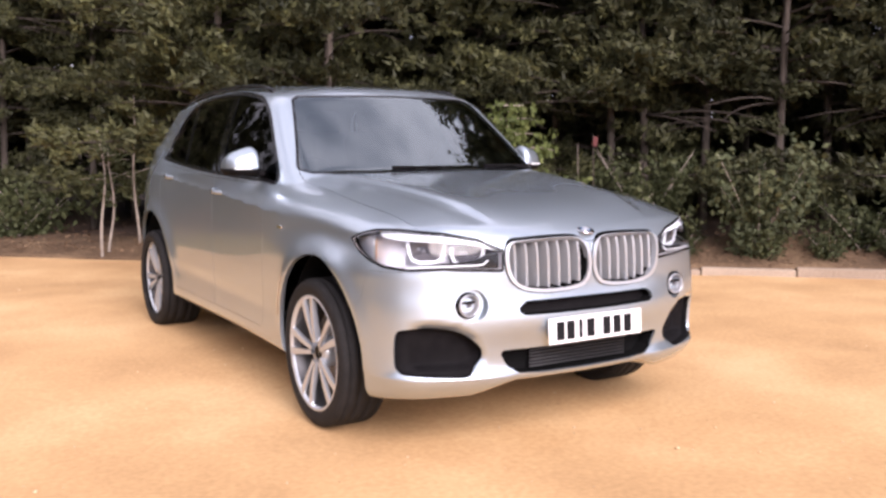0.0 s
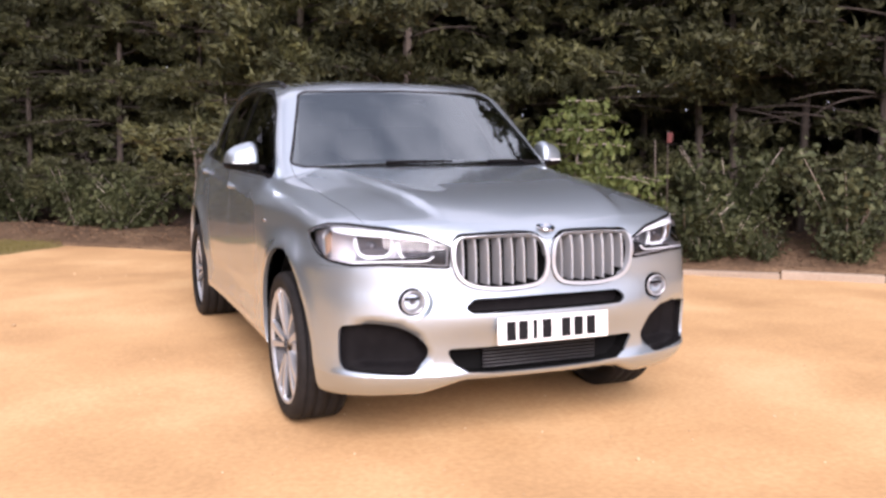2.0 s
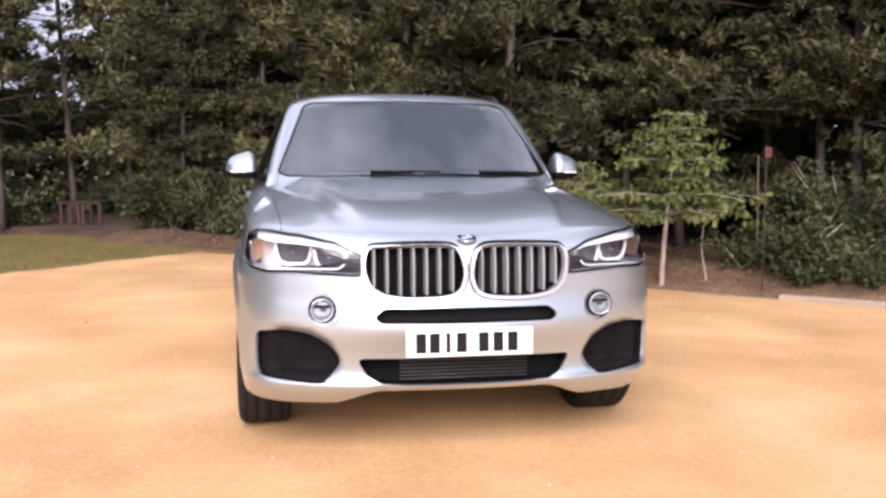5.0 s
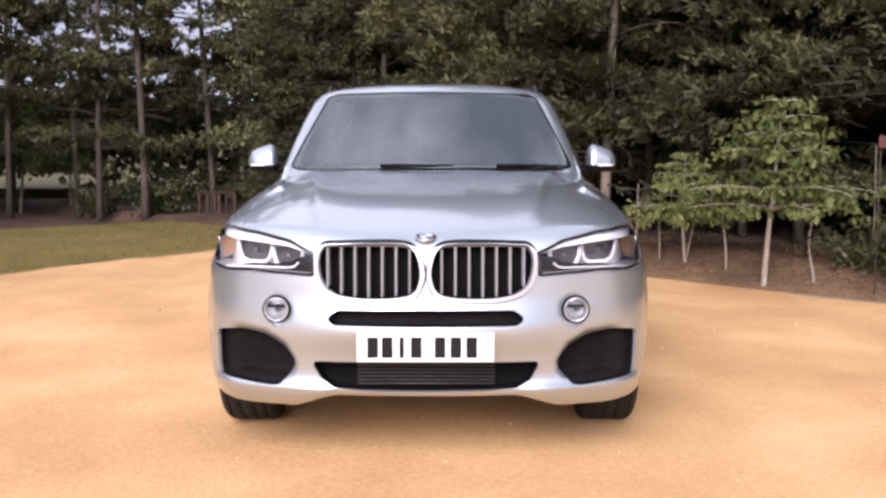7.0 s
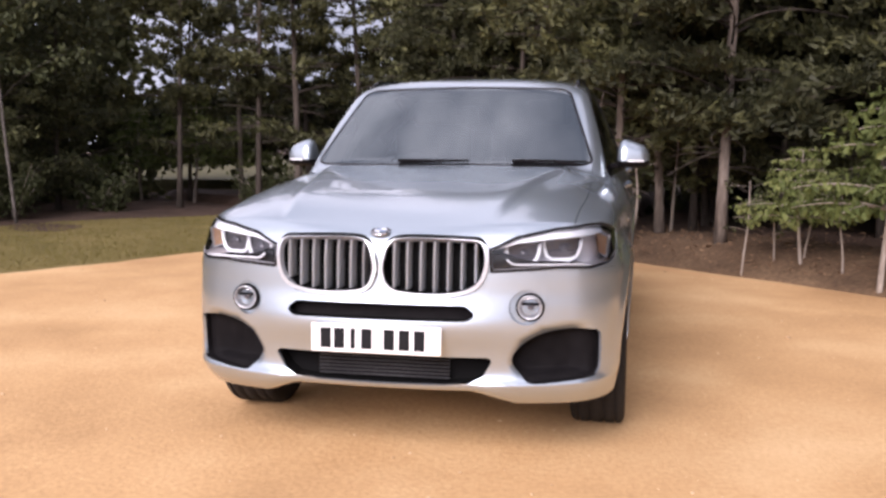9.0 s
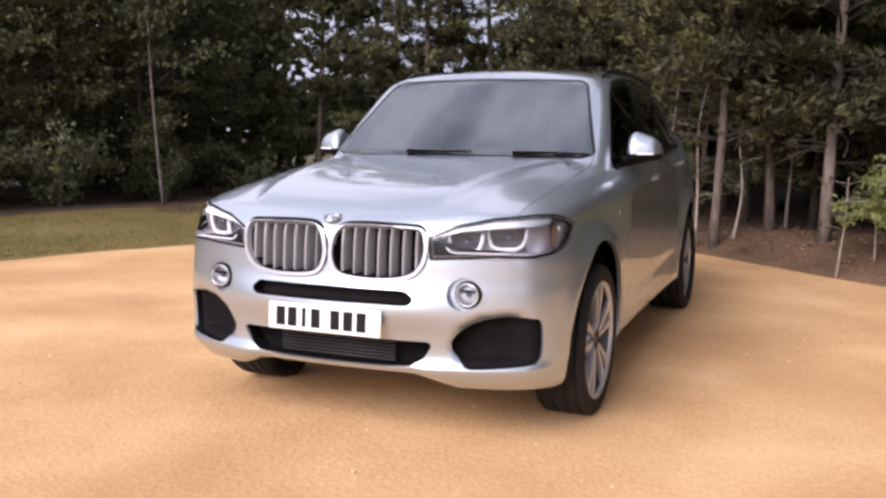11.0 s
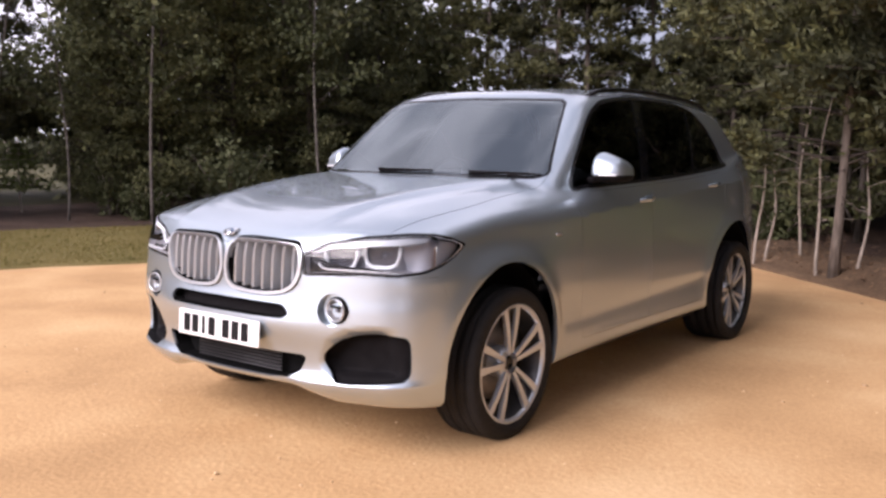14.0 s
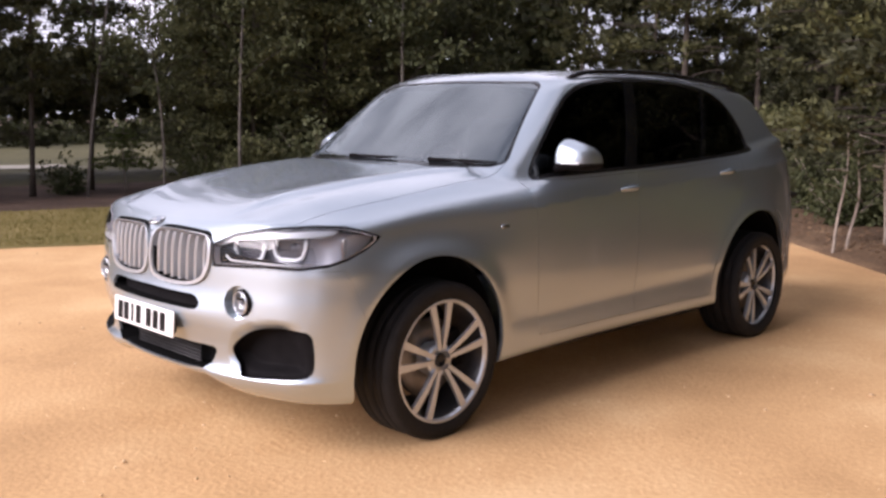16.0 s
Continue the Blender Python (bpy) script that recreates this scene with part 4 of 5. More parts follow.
def front_poly(pts, r=0.0, ymax=0.2):
    return lambda x, y, z: np.where(y < ymax, sd_poly(np.abs(x), z, pts, r), 1.0)


def side_poly(pts, r=0.0):
    return lambda x, y, z: np.where(np.abs(x) > 0.5, sd_poly(y, z, pts, r), 1.0)


KIDNEY = ((0.395, 0.905), (0.33, 0.918), (0.115, 0.922), (0.052, 0.905), (0.032, 0.855), (0.032, 0.79), (0.075, 0.742), (0.244, 0.732), (0.36, 0.757), (0.400, 0.82))
SLOT = ((-0.4, 0.672), (0.335, 0.666), (0.362, 0.645), (0.345, 0.634), (-0.4, 0.634))
INTAKE = ((-0.5, 0.476), (0.425, 0.468), (0.437, 0.460), (0.405, 0.405), (0.355, 0.375), (0.25, 0.365), (-0.5, 0.361))
DUCT = ((0.517, 0.458), (0.562, 0.524), (0.640, 0.564), (0.73, 0.578), (0.822, 0.572), (0.843, 0.560), (0.848, 0.525), (0.846, 0.430), (0.838, 0.402), (0.815, 0.388), (0.713, 0.379), (0.603, 0.374), (0.566, 0.390))
LAMP = ((0.438, 0.892), (0.563, 0.938), (0.744, 0.966), (0.957, 0.978), (1.085, 0.974), (1.163, 0.957), (1.232, 0.930), (1.180, 0.888), (1.115, 0.856), (1.04, 0.834), (0.914, 0.822), (0.742, 0.826), (0.438, 0.812))
SCREEN = ((-0.7, 1.600), (0.0, 1.600), (0.545, 1.590), (0.580, 1.572), (0.722, 1.218), (0.69, 1.208), (0, 1.214), (-0.7, 1.214))
GLASSHOUSE = ((0.668, 1.162), (0.80, 1.148), (1.09, 1.158), (2.07, 1.197), (2.83, 1.243), (2.915, 1.29), (2.88, 1.42), (2.78, 1.535), (2.60, 1.61), (2.29, 1.643), (1.966, 1.65), (1.668, 1.647), (1.375, 1.622), (1.172, 1.578), (0.98, 1.465))


def curved(pts, n=6):
    """A closed smooth curve through the corners of a polygon."""
    p = np.asarray(pts, float)
    a, b, c, d = np.roll(p, 1, 0), p, np.roll(p, -1, 0), np.roll(p, -2, 0)
    t = np.linspace(0, 1, n, endpoint=False)[None, :, None]
    a, b, c, d = a[:, None], b[:, None], c[:, None], d[:, None]
    return (0.5 * (2 * b + (c - a) * t + (2 * a - 5 * b + 4 * c - d) * t ** 2 + (3 * b - a - 3 * c + d) * t ** 3)).reshape(-1, 2)


KIDNEY, GLASSHOUSE, DUCT = curved(KIDNEY, 5), curved(GLASSHOUSE, 4), curved(DUCT, 3)


def lamp_field(x, y, z):
    return np.where(y < 0.2, sd_poly(np.abs(x) + 0.7 * (y + 0.85), z, LAMP, 0.008), 1.0)


def arch_field(x, y, z):
    return np.maximum(arch_dist(y, z) - ARCH_R, 0.52 - np.abs(x))


def bonnet_field(x, y, z):
    ax = np.abs(x)
    nose_line = np.interp(ax, (0, 0.04, 0.08, 0.3, 0.40, 0.45, 0.56, 0.66, 0.78, 0.9), (0.912, 0.914, 0.935, 0.935, 0.915, 0.893, 0.92, 0.94, 0.95, 0.955))
    side_line = prof(y, (-0.9, -0.5, -0.2, 0.2, 0.6), (0.735, 0.748, 0.765, 0.757, 0.745))
    return np.maximum(np.maximum(nose_line - z, ax - side_line), np.maximum(y - (0.475 + 0.22 * ax ** 2), (z - 1.26)))


def bumper_field(x, y, z):
    return np.maximum(np.maximum(y + 0.475 + 0.35 * (z - 0.62), z - 0.812), 0.0 * x - 1)


def door_field(y0, y1, lean0, lean1):
    def f(x, y, z):
        low = np.maximum(0.385 - z, z - np.interp(y, (0.5, 0.9, 2.0, 3.0), (1.128, 1.125, 1.165, 1.22)))
        d = np.maximum(np.maximum(y0 + lean0 * (z - 0.7) - y, y - y1 - lean1 * (z - 0.7)), low)
        return np.where(np.abs(x) > 0.5, np.maximum(d, ARCH_R + 0.045 - arch_dist(y, z)), 1.0)
    return f


def narrowed(f, w):
    return lambda x, y, z: -(f(x, y, z) + w)


carve("shell", "arch_hole", arch_field)
for key, field in (("kidney", front_poly(KIDNEY, 0.027)), ("slot", front_poly(SLOT, 0.014)), ("intake", front_poly(INTAKE, 0.005)),
                   ("duct", front_poly(DUCT, 0.004)), ("fog_well", lambda x, y, z: np.where(y < 0, np.hypot(np.abs(x) - 0.572, z - 0.672) - 0.067, 1.0)), ("lamp", lamp_field), ("screen", front_poly(SCREEN, 0.025, 1.3)),
                   ("window", side_poly(GLASSHOUSE, 0.012))):
    carve("shell", key, field)
carve("kidney", "kidney_seam", (lambda f: lambda x, y, z: -(f(x, y, z) + 0.004 + 0.014 * sstep((z - 0.90) / 0.03)))(front_poly(KIDNEY, 0.027)))
carve("kidney", "kidney_ring", narrowed(front_poly(KIDNEY, 0.027), 0.019))
carve("screen", "screen_edge", narrowed(front_poly(SCREEN, 0.025, 1.3), 0.013))
carve("window", "window_edge", narrowed(side_poly(GLASSHOUSE, 0.012), 0.020))
carve("window", "pillar_b", lambda x, y, z: np.abs(y - 1.44 - 0.55 * (z - 1.194)) - 0.05)
carve("window", "pillar_c", lambda x, y, z: np.abs(y - 2.24 - 0.75 * (z - 1.2)) - 0.028)
carve("window", "pane_front", lambda x, y, z: y - 1.44 - 0.55 * (z - 1.194))
carve("window", "pane_rear", lambda x, y, z: y - 2.24 - 0.75 * (z - 1.2))
carve("lamp", "lamp_edge", narrowed(lamp_field, 0.012))
carve("lamp", "lamp_tip", lambda x, y, z: 1.212 + 0.35 * (z - 0.88) - (np.abs(x) + 0.7 * (y + 0.85)))
P, S["lamp_foot"], _ = cut(P, S["lamp"], (lambda x, y, z: z - np.interp(np.abs(x), (0.44, 0.50, 0.53, 0.60, 0.70, 0.76, 0.80), (0.886, 0.882, 0.862, 0.850, 0.848, 0.838, 0.80)))(*P.T))
P, S["lamp_brow"], _ = cut(P, S["lamp"], (lambda x, y, z: np.interp(np.abs(x) + 0.7 * (y + 0.85), (0.438, 0.563, 0.744, 0.957, 1.05, 1.10), (0.888, 0.921, 0.937, 0.945, 0.952, 1.0)) - z)(*P.T))
P, S["lamp_well"], _ = cut(P, S["lamp"], (lambda x, y, z: np.maximum(np.abs(x) + 0.7 * (y + 0.85) - 1.0, z - np.interp(np.abs(x) + 0.7 * (y + 0.85), (0.438, 0.563, 0.744, 0.957, 1.05), (0.880, 0.906, 0.920, 0.926, 0.928))))(*P.T))
P, S["lamp_outer"], _ = cut(P, S["lamp"], (lambda x, y, z: 1.125 - (np.abs(x) + 0.7 * (y + 0.85)))(*P.T))
S["gap"] = np.zeros((0, 3), int)
for key, field in (("bonnet", bonnet_field), ("front_bumper", bumper_field), ("front_door", door_field(0.60, 1.46, -0.06, 0.05)), ("rear_door", door_field(1.464, 2.52, 0.05, 0.35))):
    carve("shell", key, field)
    carve(key, "strip", narrowed(field, 0.003 if key == "bonnet" else 0.0012 if key == "front_bumper" else 0.002))
    S["gap"] = np.concatenate([S["gap"], S["strip"]])
NORMAL = unit(grad_of(body_f, P))
FOG_Y = float(P[np.unique(S["fog_well"]), 1].max()) - 0.004


def rim_edges(T):
    e = np.concatenate([T[:, [0, 1]], T[:, [1, 2]], T[:, [2, 0]]])
    code = e[:, 0].astype(np.int64) * len(P) + e[:, 1]
    back = e[:, 1].astype(np.int64) * len(P) + e[:, 0]
    return e[~np.isin(code, back)]


def only(T, sign):
    """The triangles on one side of the car: 0 keeps all."""
    return T if sign == 0 else T[P[T].mean(1)[:, 0] * sign > 0]


def skin(name, key, mat, parent, sign=0, lift=0.0, fold=0.012, push=None, label="", inner=None, flat=None):
    """A panel cut from the body surface, lifted along its normals, with its edges folded inwards; push: with a pocket instead of a panel; flat: a pocket whose floor lies at that y."""
    T = only(S[key], sign)
    used = np.unique(T)
    new_id = np.zeros(len(P), int)
    new_id[used] = np.arange(len(used))
    move = (lambda i: NORMAL[i] * lift) if push is None else (lambda i: np.broadcast_to(np.asarray(push, float), (len(i), 3)))
    if flat is not None:
        push, move = (0, 1, 0), (lambda i: np.stack([0 * P[i, 0], flat - P[i, 1], 0 * P[i, 2]], 1))
    V = P[used] + move(used)
    F = new_id[T]
    e = rim_edges(T)
    a, b = e[:, 0], e[:, 1]
    top_a, top_b = P[a] + move(a), P[b] + move(b)
    low_a, low_b = (top_a - NORMAL[a] * fold, top_b - NORMAL[b] * fold) if push is None else (P[a], P[b])
    k = len(V) + np.arange(len(e))
    n = len(e)
    W = np.concatenate([top_a, top_b, low_b, low_a])
    G = np.concatenate([np.stack([k + n, k, k + 3 * n], 1), np.stack([k + n, k + 3 * n, k + 2 * n], 1)])
    normals = np.concatenate([NORMAL[used], np.zeros((4 * n, 3))])
    me = sheet_mesh(name, np.concatenate([V, W]), np.concatenate([F, G]), [mat] + ([inner] if inner else []), normals,
                    None if not inner else np.concatenate([np.ones(len(F)), np.zeros(len(G))]))
    return part(name, me, None, parent, label)


body = skin("body_shell", "shell", SILVER, car, fold=0.02)
skin("bonnet", "bonnet", SILVER, car)
bumper = skin("front_bumper", "front_bumper", SILVER, car)
doors = {}
for s in (-1, 1):
    doors[s, 0] = skin("front_door", "front_door", SILVER, car, s)
    doors[s, 1] = skin("rear_door", "rear_door", SILVER, car, s)
skin("panel_gap", "gap", CAVITY, car, lift=-0.008, fold=0.0)
screen = skin("windscreen", "screen", SCREEN_GLASS, car, lift=-0.002, fold=0.004, label="large raked windscreen mirroring the sky")
skin("windscreen_border", "screen_edge", GLOSS_BLACK, car, lift=-0.003, fold=0.006)
for s in (-1, 1):
    skin("window_trim", "window_edge", GLOSS_BLACK, car, s, lift=0.001, fold=0.01, label="gloss black window surround")
    skin("door_pillar", "pillar_b", PILLAR, car, s, lift=-0.002)
    skin("rear_pillar", "pillar_c", PILLAR, car, s, lift=-0.002)
    for key, nm in (("pane_front", "front_window"), ("pane_rear", "rear_window"), ("window", "quarter_window")):
        skin(nm, key, PRIVACY, car, s, lift=-0.005, fold=0.004, label="near-black privacy glass")

# dark lining of the cabin, so that the glass shows depth and not the paint's back
lining = S["shell"][(P[S["shell"]].mean(1)[:, 2] > 1.20)]
me = sheet_mesh("headliner", P - NORMAL * 0.03, lining, [TRIM])
part("headliner", me, None, car)

# grille: bright frames, upright bars, dark depth behind
for s in (-1, 1):
    skin("grille_seam", "kidney_seam", CAVITY, car, s, lift=-0.006, fold=0.0)
    frame_ring = skin("grille_frame", "kidney_ring", SATIN, car, s, lift=0.012, fold=0.03, label="satin chrome kidney-shaped grille frame")
    skin("grille_well", "kidney", CAVITY, car, s, push=(0, 0.09, 0))
    for k in range(7):
        gx = s * (0.061 + 0.0527 * k)
        zz = np.linspace(0.72, 0.95, 60)
        d = sd_poly(np.full(60, abs(gx)), zz, KIDNEY, 0.004)
        zz = np.linspace(zz[d < 0].min(), zz[d < 0].max(), 14)
        edge = onto(body_f, np.stack([np.full(14, gx), np.full(14, -0.88), zz], 1), 8)
        yy = edge[:, 1] + 0.004 + 0.010 * ((zz - zz.mean()) / np.ptp(zz)) ** 2
        ring = [(-0.0042, 0.002), (0.0, -0.006), (0.0042, 0.002), (0.0045, 0.074), (-0.0045, 0.074)]
        V = np.concatenate([np.stack([gx + q[0] + 0 * zz, yy + q[1], zz], 1) for q in ring])
        i, j = np.meshgrid(np.arange(5), np.arange(13), indexing="ij")
        F = np.stack([i * 14 + j, i * 14 + j + 1, ((i + 1) % 5) * 14 + j + 1, ((i + 1) % 5) * 14 + j], -1).reshape(-1, 4)
        part("grille_bar", sheet_mesh("grille_bar", V, F[:, ::-1], [SLAT], smooth=False), None, car)
skin("upper_slot", "slot", CAVITY, car, push=(0, 0.06, 0), inner=PLASTIC, label="black slot above the plate")
skin("lower_intake", "intake", CAVITY, car, push=(0, 0.09, 0), inner=CAVITY, label="black lower air intake")
for k in range(7):
    zz = 0.377 + 0.0145 * k
    part("intake_slat", box((0.54, 0.012, 0.0055), (0, -0.815, zz), (12, 0, 0), 0.0015, 1), ALLOY_DARK, car)
for s in (-1, 1):
    skin("air_duct", "duct", PLASTIC, car, s, push=(-0.02 * s, 0.035, 0), label="matt black corner air duct blank")

# headlamps
for s in (-1, 1):
    pod = skin("headlamp", "lamp", LAMP_INNER, car, s, push=(-0.02 * s, 0.165, -0.004), label="wide headlamp with two ring lights", inner=LAMP_INNER)
    skin("lens", "lamp", LENS, pod, s, lift=-0.001, fold=0.003)
    skin("lamp_seal", "lamp_edge", GLOSS_BLACK, pod, s, lift=-0.002, fold=0.02)
    skin("lamp_tip", "lamp_tip", GLOSS_BLACK, pod, s, lift=-0.002, fold=0.02)
    skin("side_reflector", "lamp_outer", LAMP_INNER, pod, s, lift=-0.03, fold=0.004)
    skin("lamp_well", "lamp_well", LAMP_WELL, pod, s, lift=-0.125, fold=0.004, label="grey well behind the ring lights")
    for cx, cz, sz, deep in ((0.692, 0.884, 1.05, 0.085), (0.546, 0.868, 0.90, 0.045)):
        y0 = float(onto(body_f, np.array([[s * cx, -0.8, cz]]), 10)[0, 1]) + deep
        path = [(-0.070, 0.044), (-0.068, 0.010), (-0.058, -0.026), (-0.036, -0.041), (0.028, -0.041), (0.054, -0.028), (0.066, 0.004), (0.070, 0.044)]
        pts = np.array([(s * (cx + a * sz), y0 + 0.026 + a * 0.40, cz + b * sz) for a, b in path])
        V, F = tube(pts, 0.0085, 8)
        part("ring_light", sheet_mesh("ring_light", V, F, [LIGHT_GUIDE]), None, pod, "frosted white ring light")
        V = np.concatenate([pts, pts.mean(0)[None]]) * np.array([1, 1, 1.0]) + np.array([0, 0.016, 0.001])
        part("bezel", sheet_mesh("bezel", V, [(q, (q + 1) % 8, 8) for q in range(8)], [LAMP_GREY], smooth=False), None, pod)
        part("shelf", box((0.105 * sz, 0.012, 0.034 * sz), (s * (cx - 0.002), y0 + 0.036, cz - 0.021 * sz), (0, 0, s * 22), 0.004, 1), LAMP_GREY, pod)
        V, F = lathe([(0.0, -0.014), (0.014, -0.011), (0.023, -0.003), (0.027, 0.008), (0.033, 0.008), (0.040, 0.02)], 28, "Y")
        part("projector", sheet_mesh("projector", V * sz * 0.85 + np.array([s * cx, y0 + 0.042, cz + 0.002]), F[:, ::-1], [LAMP_GREY]), None, pod)
    skin("brow", "lamp_brow", LIGHT_GUIDE, pod, s, lift=-0.012, fold=0.012)
    # the indicator's inner face is amber, its back is white
    plate_bm = box((0.105, 0.004, 0.078), (0, 0, 0), (0, 0, 0), 0.0015, 1)
    plate_bm.transform(pose(s * 0.832, -0.482, 0.892, 0, s * 8, s * -60))
    part("indicator", plate_bm, AMBER, pod, "amber indicator reflector")
    plate_bm = box((0.122, 0.006, 0.092), (0, 0, 0), (0, 0, 0), 0.002, 1)
    plate_bm.transform(pose(s * 0.8368, -0.4775, 0.892, 0, s * 8, s * -60))
    part("indicator_back", plate_bm, LIGHT_GUIDE, pod)
    skin("lower_trim", "lamp_foot", GLOSS_BLACK, pod, s, lift=-0.028, fold=0.004)
    u = np.linspace(0.475, 0.86, 20)
    line = np.stack([s * u, np.full(20, -0.75), np.interp(u, (0.475, 0.50, 0.86), (0.850, 0.832, 0.836))], 1)
    line = onto(lambda x, y, z: lower_body(x, y - 0.010, z), line, 10)
    V, F = tube(line, 0.0042, 6)
    part("light_strip", sheet_mesh("light_strip", V, F, [LIGHT_GUIDE]), None, pod)

# fog lamps in their round recesses
for s in (-1, 1):
    floor_y = FOG_Y
    well = skin("fog_recess", "fog_well", SILVER, car, s, flat=floor_y, label="round silver recess of a fog lamp")
    m = Matrix.Translation((s * 0.584, floor_y - 0.004, 0.672))
    V, F = lathe([(0.041, 0.02), (0.042, -0.016), (0.0445, -0.019), (0.047, -0.016), (0.048, 0.02)], 36, "Y")
    fog = part("fog_lamp", sheet_mesh("fog_lamp", V, F[:, ::-1], [SATIN]), None, car, "round fog lamp with bright ring")
    fog.matrix_basis = m
    V, F = lathe([(0.047, -0.010), (0.050, -0.013), (0.0545, -0.010), (0.056, 0.02)], 36, "Y")
    part("seal", sheet_mesh("seal", V, F[:, ::-1], [PLASTIC]), None, fog)
    V, F = lathe([(0.0, 0.012), (0.02, 0.010), (0.034, 0.002), (0.042, -0.010)], 30, "Y")
    part("reflector", sheet_mesh("reflector", V, F[:, ::-1], [FOG_BOWL]), None, fog)
    V, F = lathe([(0.0, -0.018), (0.025, -0.017), (0.042, -0.013)], 30, "Y")
    part("fog_lens", sheet_mesh("fog_lens", V, F[:, ::-1], [LENS]), None, fog)
    part("bulb_cover", box((0.066, 0.012, 0.011), (0, -0.004, 0.013), (0, 0, 0), 0.003, 1), PLASTIC, fog)
    part("bulb_shade", box((0.024, 0.012, 0.016), (0.004, -0.004, 0.000), (0, 0, 0), 0.004, 1), LAMP_GREY, fog)

# plate with plain bars, and the round badge
plate = part("number_plate", box((0.52, 0.008, 0.111), (0, -0.936, 0.546), (-3, 0, 0), 0.003, 1), PLATE_WHITE, car, "white front plate with black bars")
for k, cx in enumerate((-0.20, -0.145, -0.09, -0.035, 0.055, 0.115, 0.175)):
    part("character_bar", box((0.042 if k != 2 else 0.018, 0.003, 0.079), (cx, -0.9415, 0.546), (-3, 0, 0)), PLATE_BLACK, plate)
part("plate_mount", box((0.46, 0.03, 0.09), (0, -0.917, 0.546), (-3, 0, 0), 0.006, 1), PLASTIC, car)
c = onto(body_f, np.array([[0, -0.855, 0.962]]), 10)[0]
m = Matrix.Translation(c + np.array([0, -0.004, 0.004])) @ Vector((0, -0.27, 0.96)).to_track_quat("Z", "Y").to_matrix().to_4x4()
V, F = lathe([(0.0, 0.006), (0.024, 0.006), (0.025, 0.008), (0.036, 0.007), (0.038, 0.003), (0.038, -0.01)], 40, "Z")
badge = part("round_badge", sheet_mesh("round_badge", V, F, [CHROME]), None, car, "round blue and white bonnet badge")
badge.matrix_basis = m @ Matrix.Diagonal((1.06, 1.06, 0.45, 1.0))
for k in range(4):
    a = np.radians(np.linspace(90 * k, 90 * k + 90, 9))
    V = np.concatenate([[[0, 0, 0.0078]], np.stack([0.023 * np.cos(a), 0.023 * np.sin(a), np.full(9, 0.0078)], 1)])
    part("badge_quarter", sheet_mesh("badge_quarter", V, [(0, q, q + 1) for q in range(1, 9)], [BADGE_BLUE if k % 2 else BADGE_WHITE]), None, badge)
V, F = lathe([(0.0262, 0.0084), (0.034, 0.0079)], 40, "Z")
part("badge_band", sheet_mesh("badge_band", V, F, [PLATE_BLACK]), None, badge)

# wheel arches: folded liners
for yc, ky, kz in ((-0.085, 1.0, 1.0), (2.82, 1.15, 1.08)):
    for s in (-1, 1):
        a = np.radians(np.linspace(-14, 194, 34))
        py, pz = yc + (ARCH_R + 0.015) * ky * np.cos(a), 0.405 + (ARCH_R + 0.015) * kz * np.sin(a)
        xs = (0.875, 0.76, 0.52)
        V = np.concatenate([np.stack([np.full(34, s * q), py, pz], 1) for q in xs] + [[[s * 0.52, yc, 0.405]]])
        i, j = np.meshgrid(np.arange(2), np.arange(33), indexing="ij")
        F = np.stack([i * 34 + j, i * 34 + j + 1, (i + 1) * 34 + j + 1, (i + 1) * 34 + j], -1).reshape(-1, 4)
        fan = np.stack([68 + np.arange(33), 69 + np.arange(33), np.full(33, 102), np.full(33, 102)], 1)
        T = np.concatenate([F[:, [0, 1, 2]], F[:, [0, 2, 3]], fan[:, :3]])
        part("arch_liner", sheet_mesh("arch_liner", V, T, [CAVITY]), None, car)


# wheels
def bar(pts, wide, deep, side):
    """A rounded flat bar along points; side: its width's direction."""
    pts = np.asarray(pts, float)
    tan = unit(np.gradient(pts, axis=0))
    u = unit(np.broadcast_to(side, pts.shape) - (tan * np.asarray(side)).sum(1)[:, None] * tan)
    w = np.cross(tan, u)
    sec = np.array([(-0.5, -0.5), (0.5, -0.5), (0.5, 0.08), (0.22, 0.5), (-0.12, 0.42), (-0.5, -0.05)])
    wide, deep = np.asarray(wide)[:, None, None], np.asarray(deep)[:, None, None]
    V = (pts[:, None] + u[:, None] * (sec[None, :, :1] * wide) + w[:, None] * (sec[None, :, 1:] * deep)).reshape(-1, 3)
    n = len(sec)
    i, j = np.meshgrid(np.arange(len(pts) - 1), np.arange(n), indexing="ij")
    F = np.stack([i * n + j, i * n + (j + 1) % n, (i + 1) * n + (j + 1) % n, (i + 1) * n + j], -1).reshape(-1, 4)
    return V, F


half = [(0.262, 0.108), (0.276, 0.114), (0.298, 0.120), (0.322, 0.121), (0.343, 0.116), (0.355, 0.106), (0.3605, 0.094)]
tread = []
for g in (0.080, 0.030):
    tread += [(0.362, g + 0.006), (0.354, g + 0.004), (0.354, g - 0.004), (0.362, g - 0.006)]
half = [(0.262 + 0.88 * (r - 0.262), q) for r, q in half]
tread = [(0.262 + 0.88 * (r - 0.262), q) for r, q in tread]
prof_tyre = half + tread + [(r, -q) for r, q in reversed(tread)] + [(r, -q) for r, q in reversed(half)]
TYRE = sheet_mesh("tyre", *lathe(prof_tyre, 72), [RUBBER])
WIDE_TYRE = sheet_mesh("tyre", *lathe([(r, 1.2 * q) for r, q in prof_tyre], 72), [RUBBER])
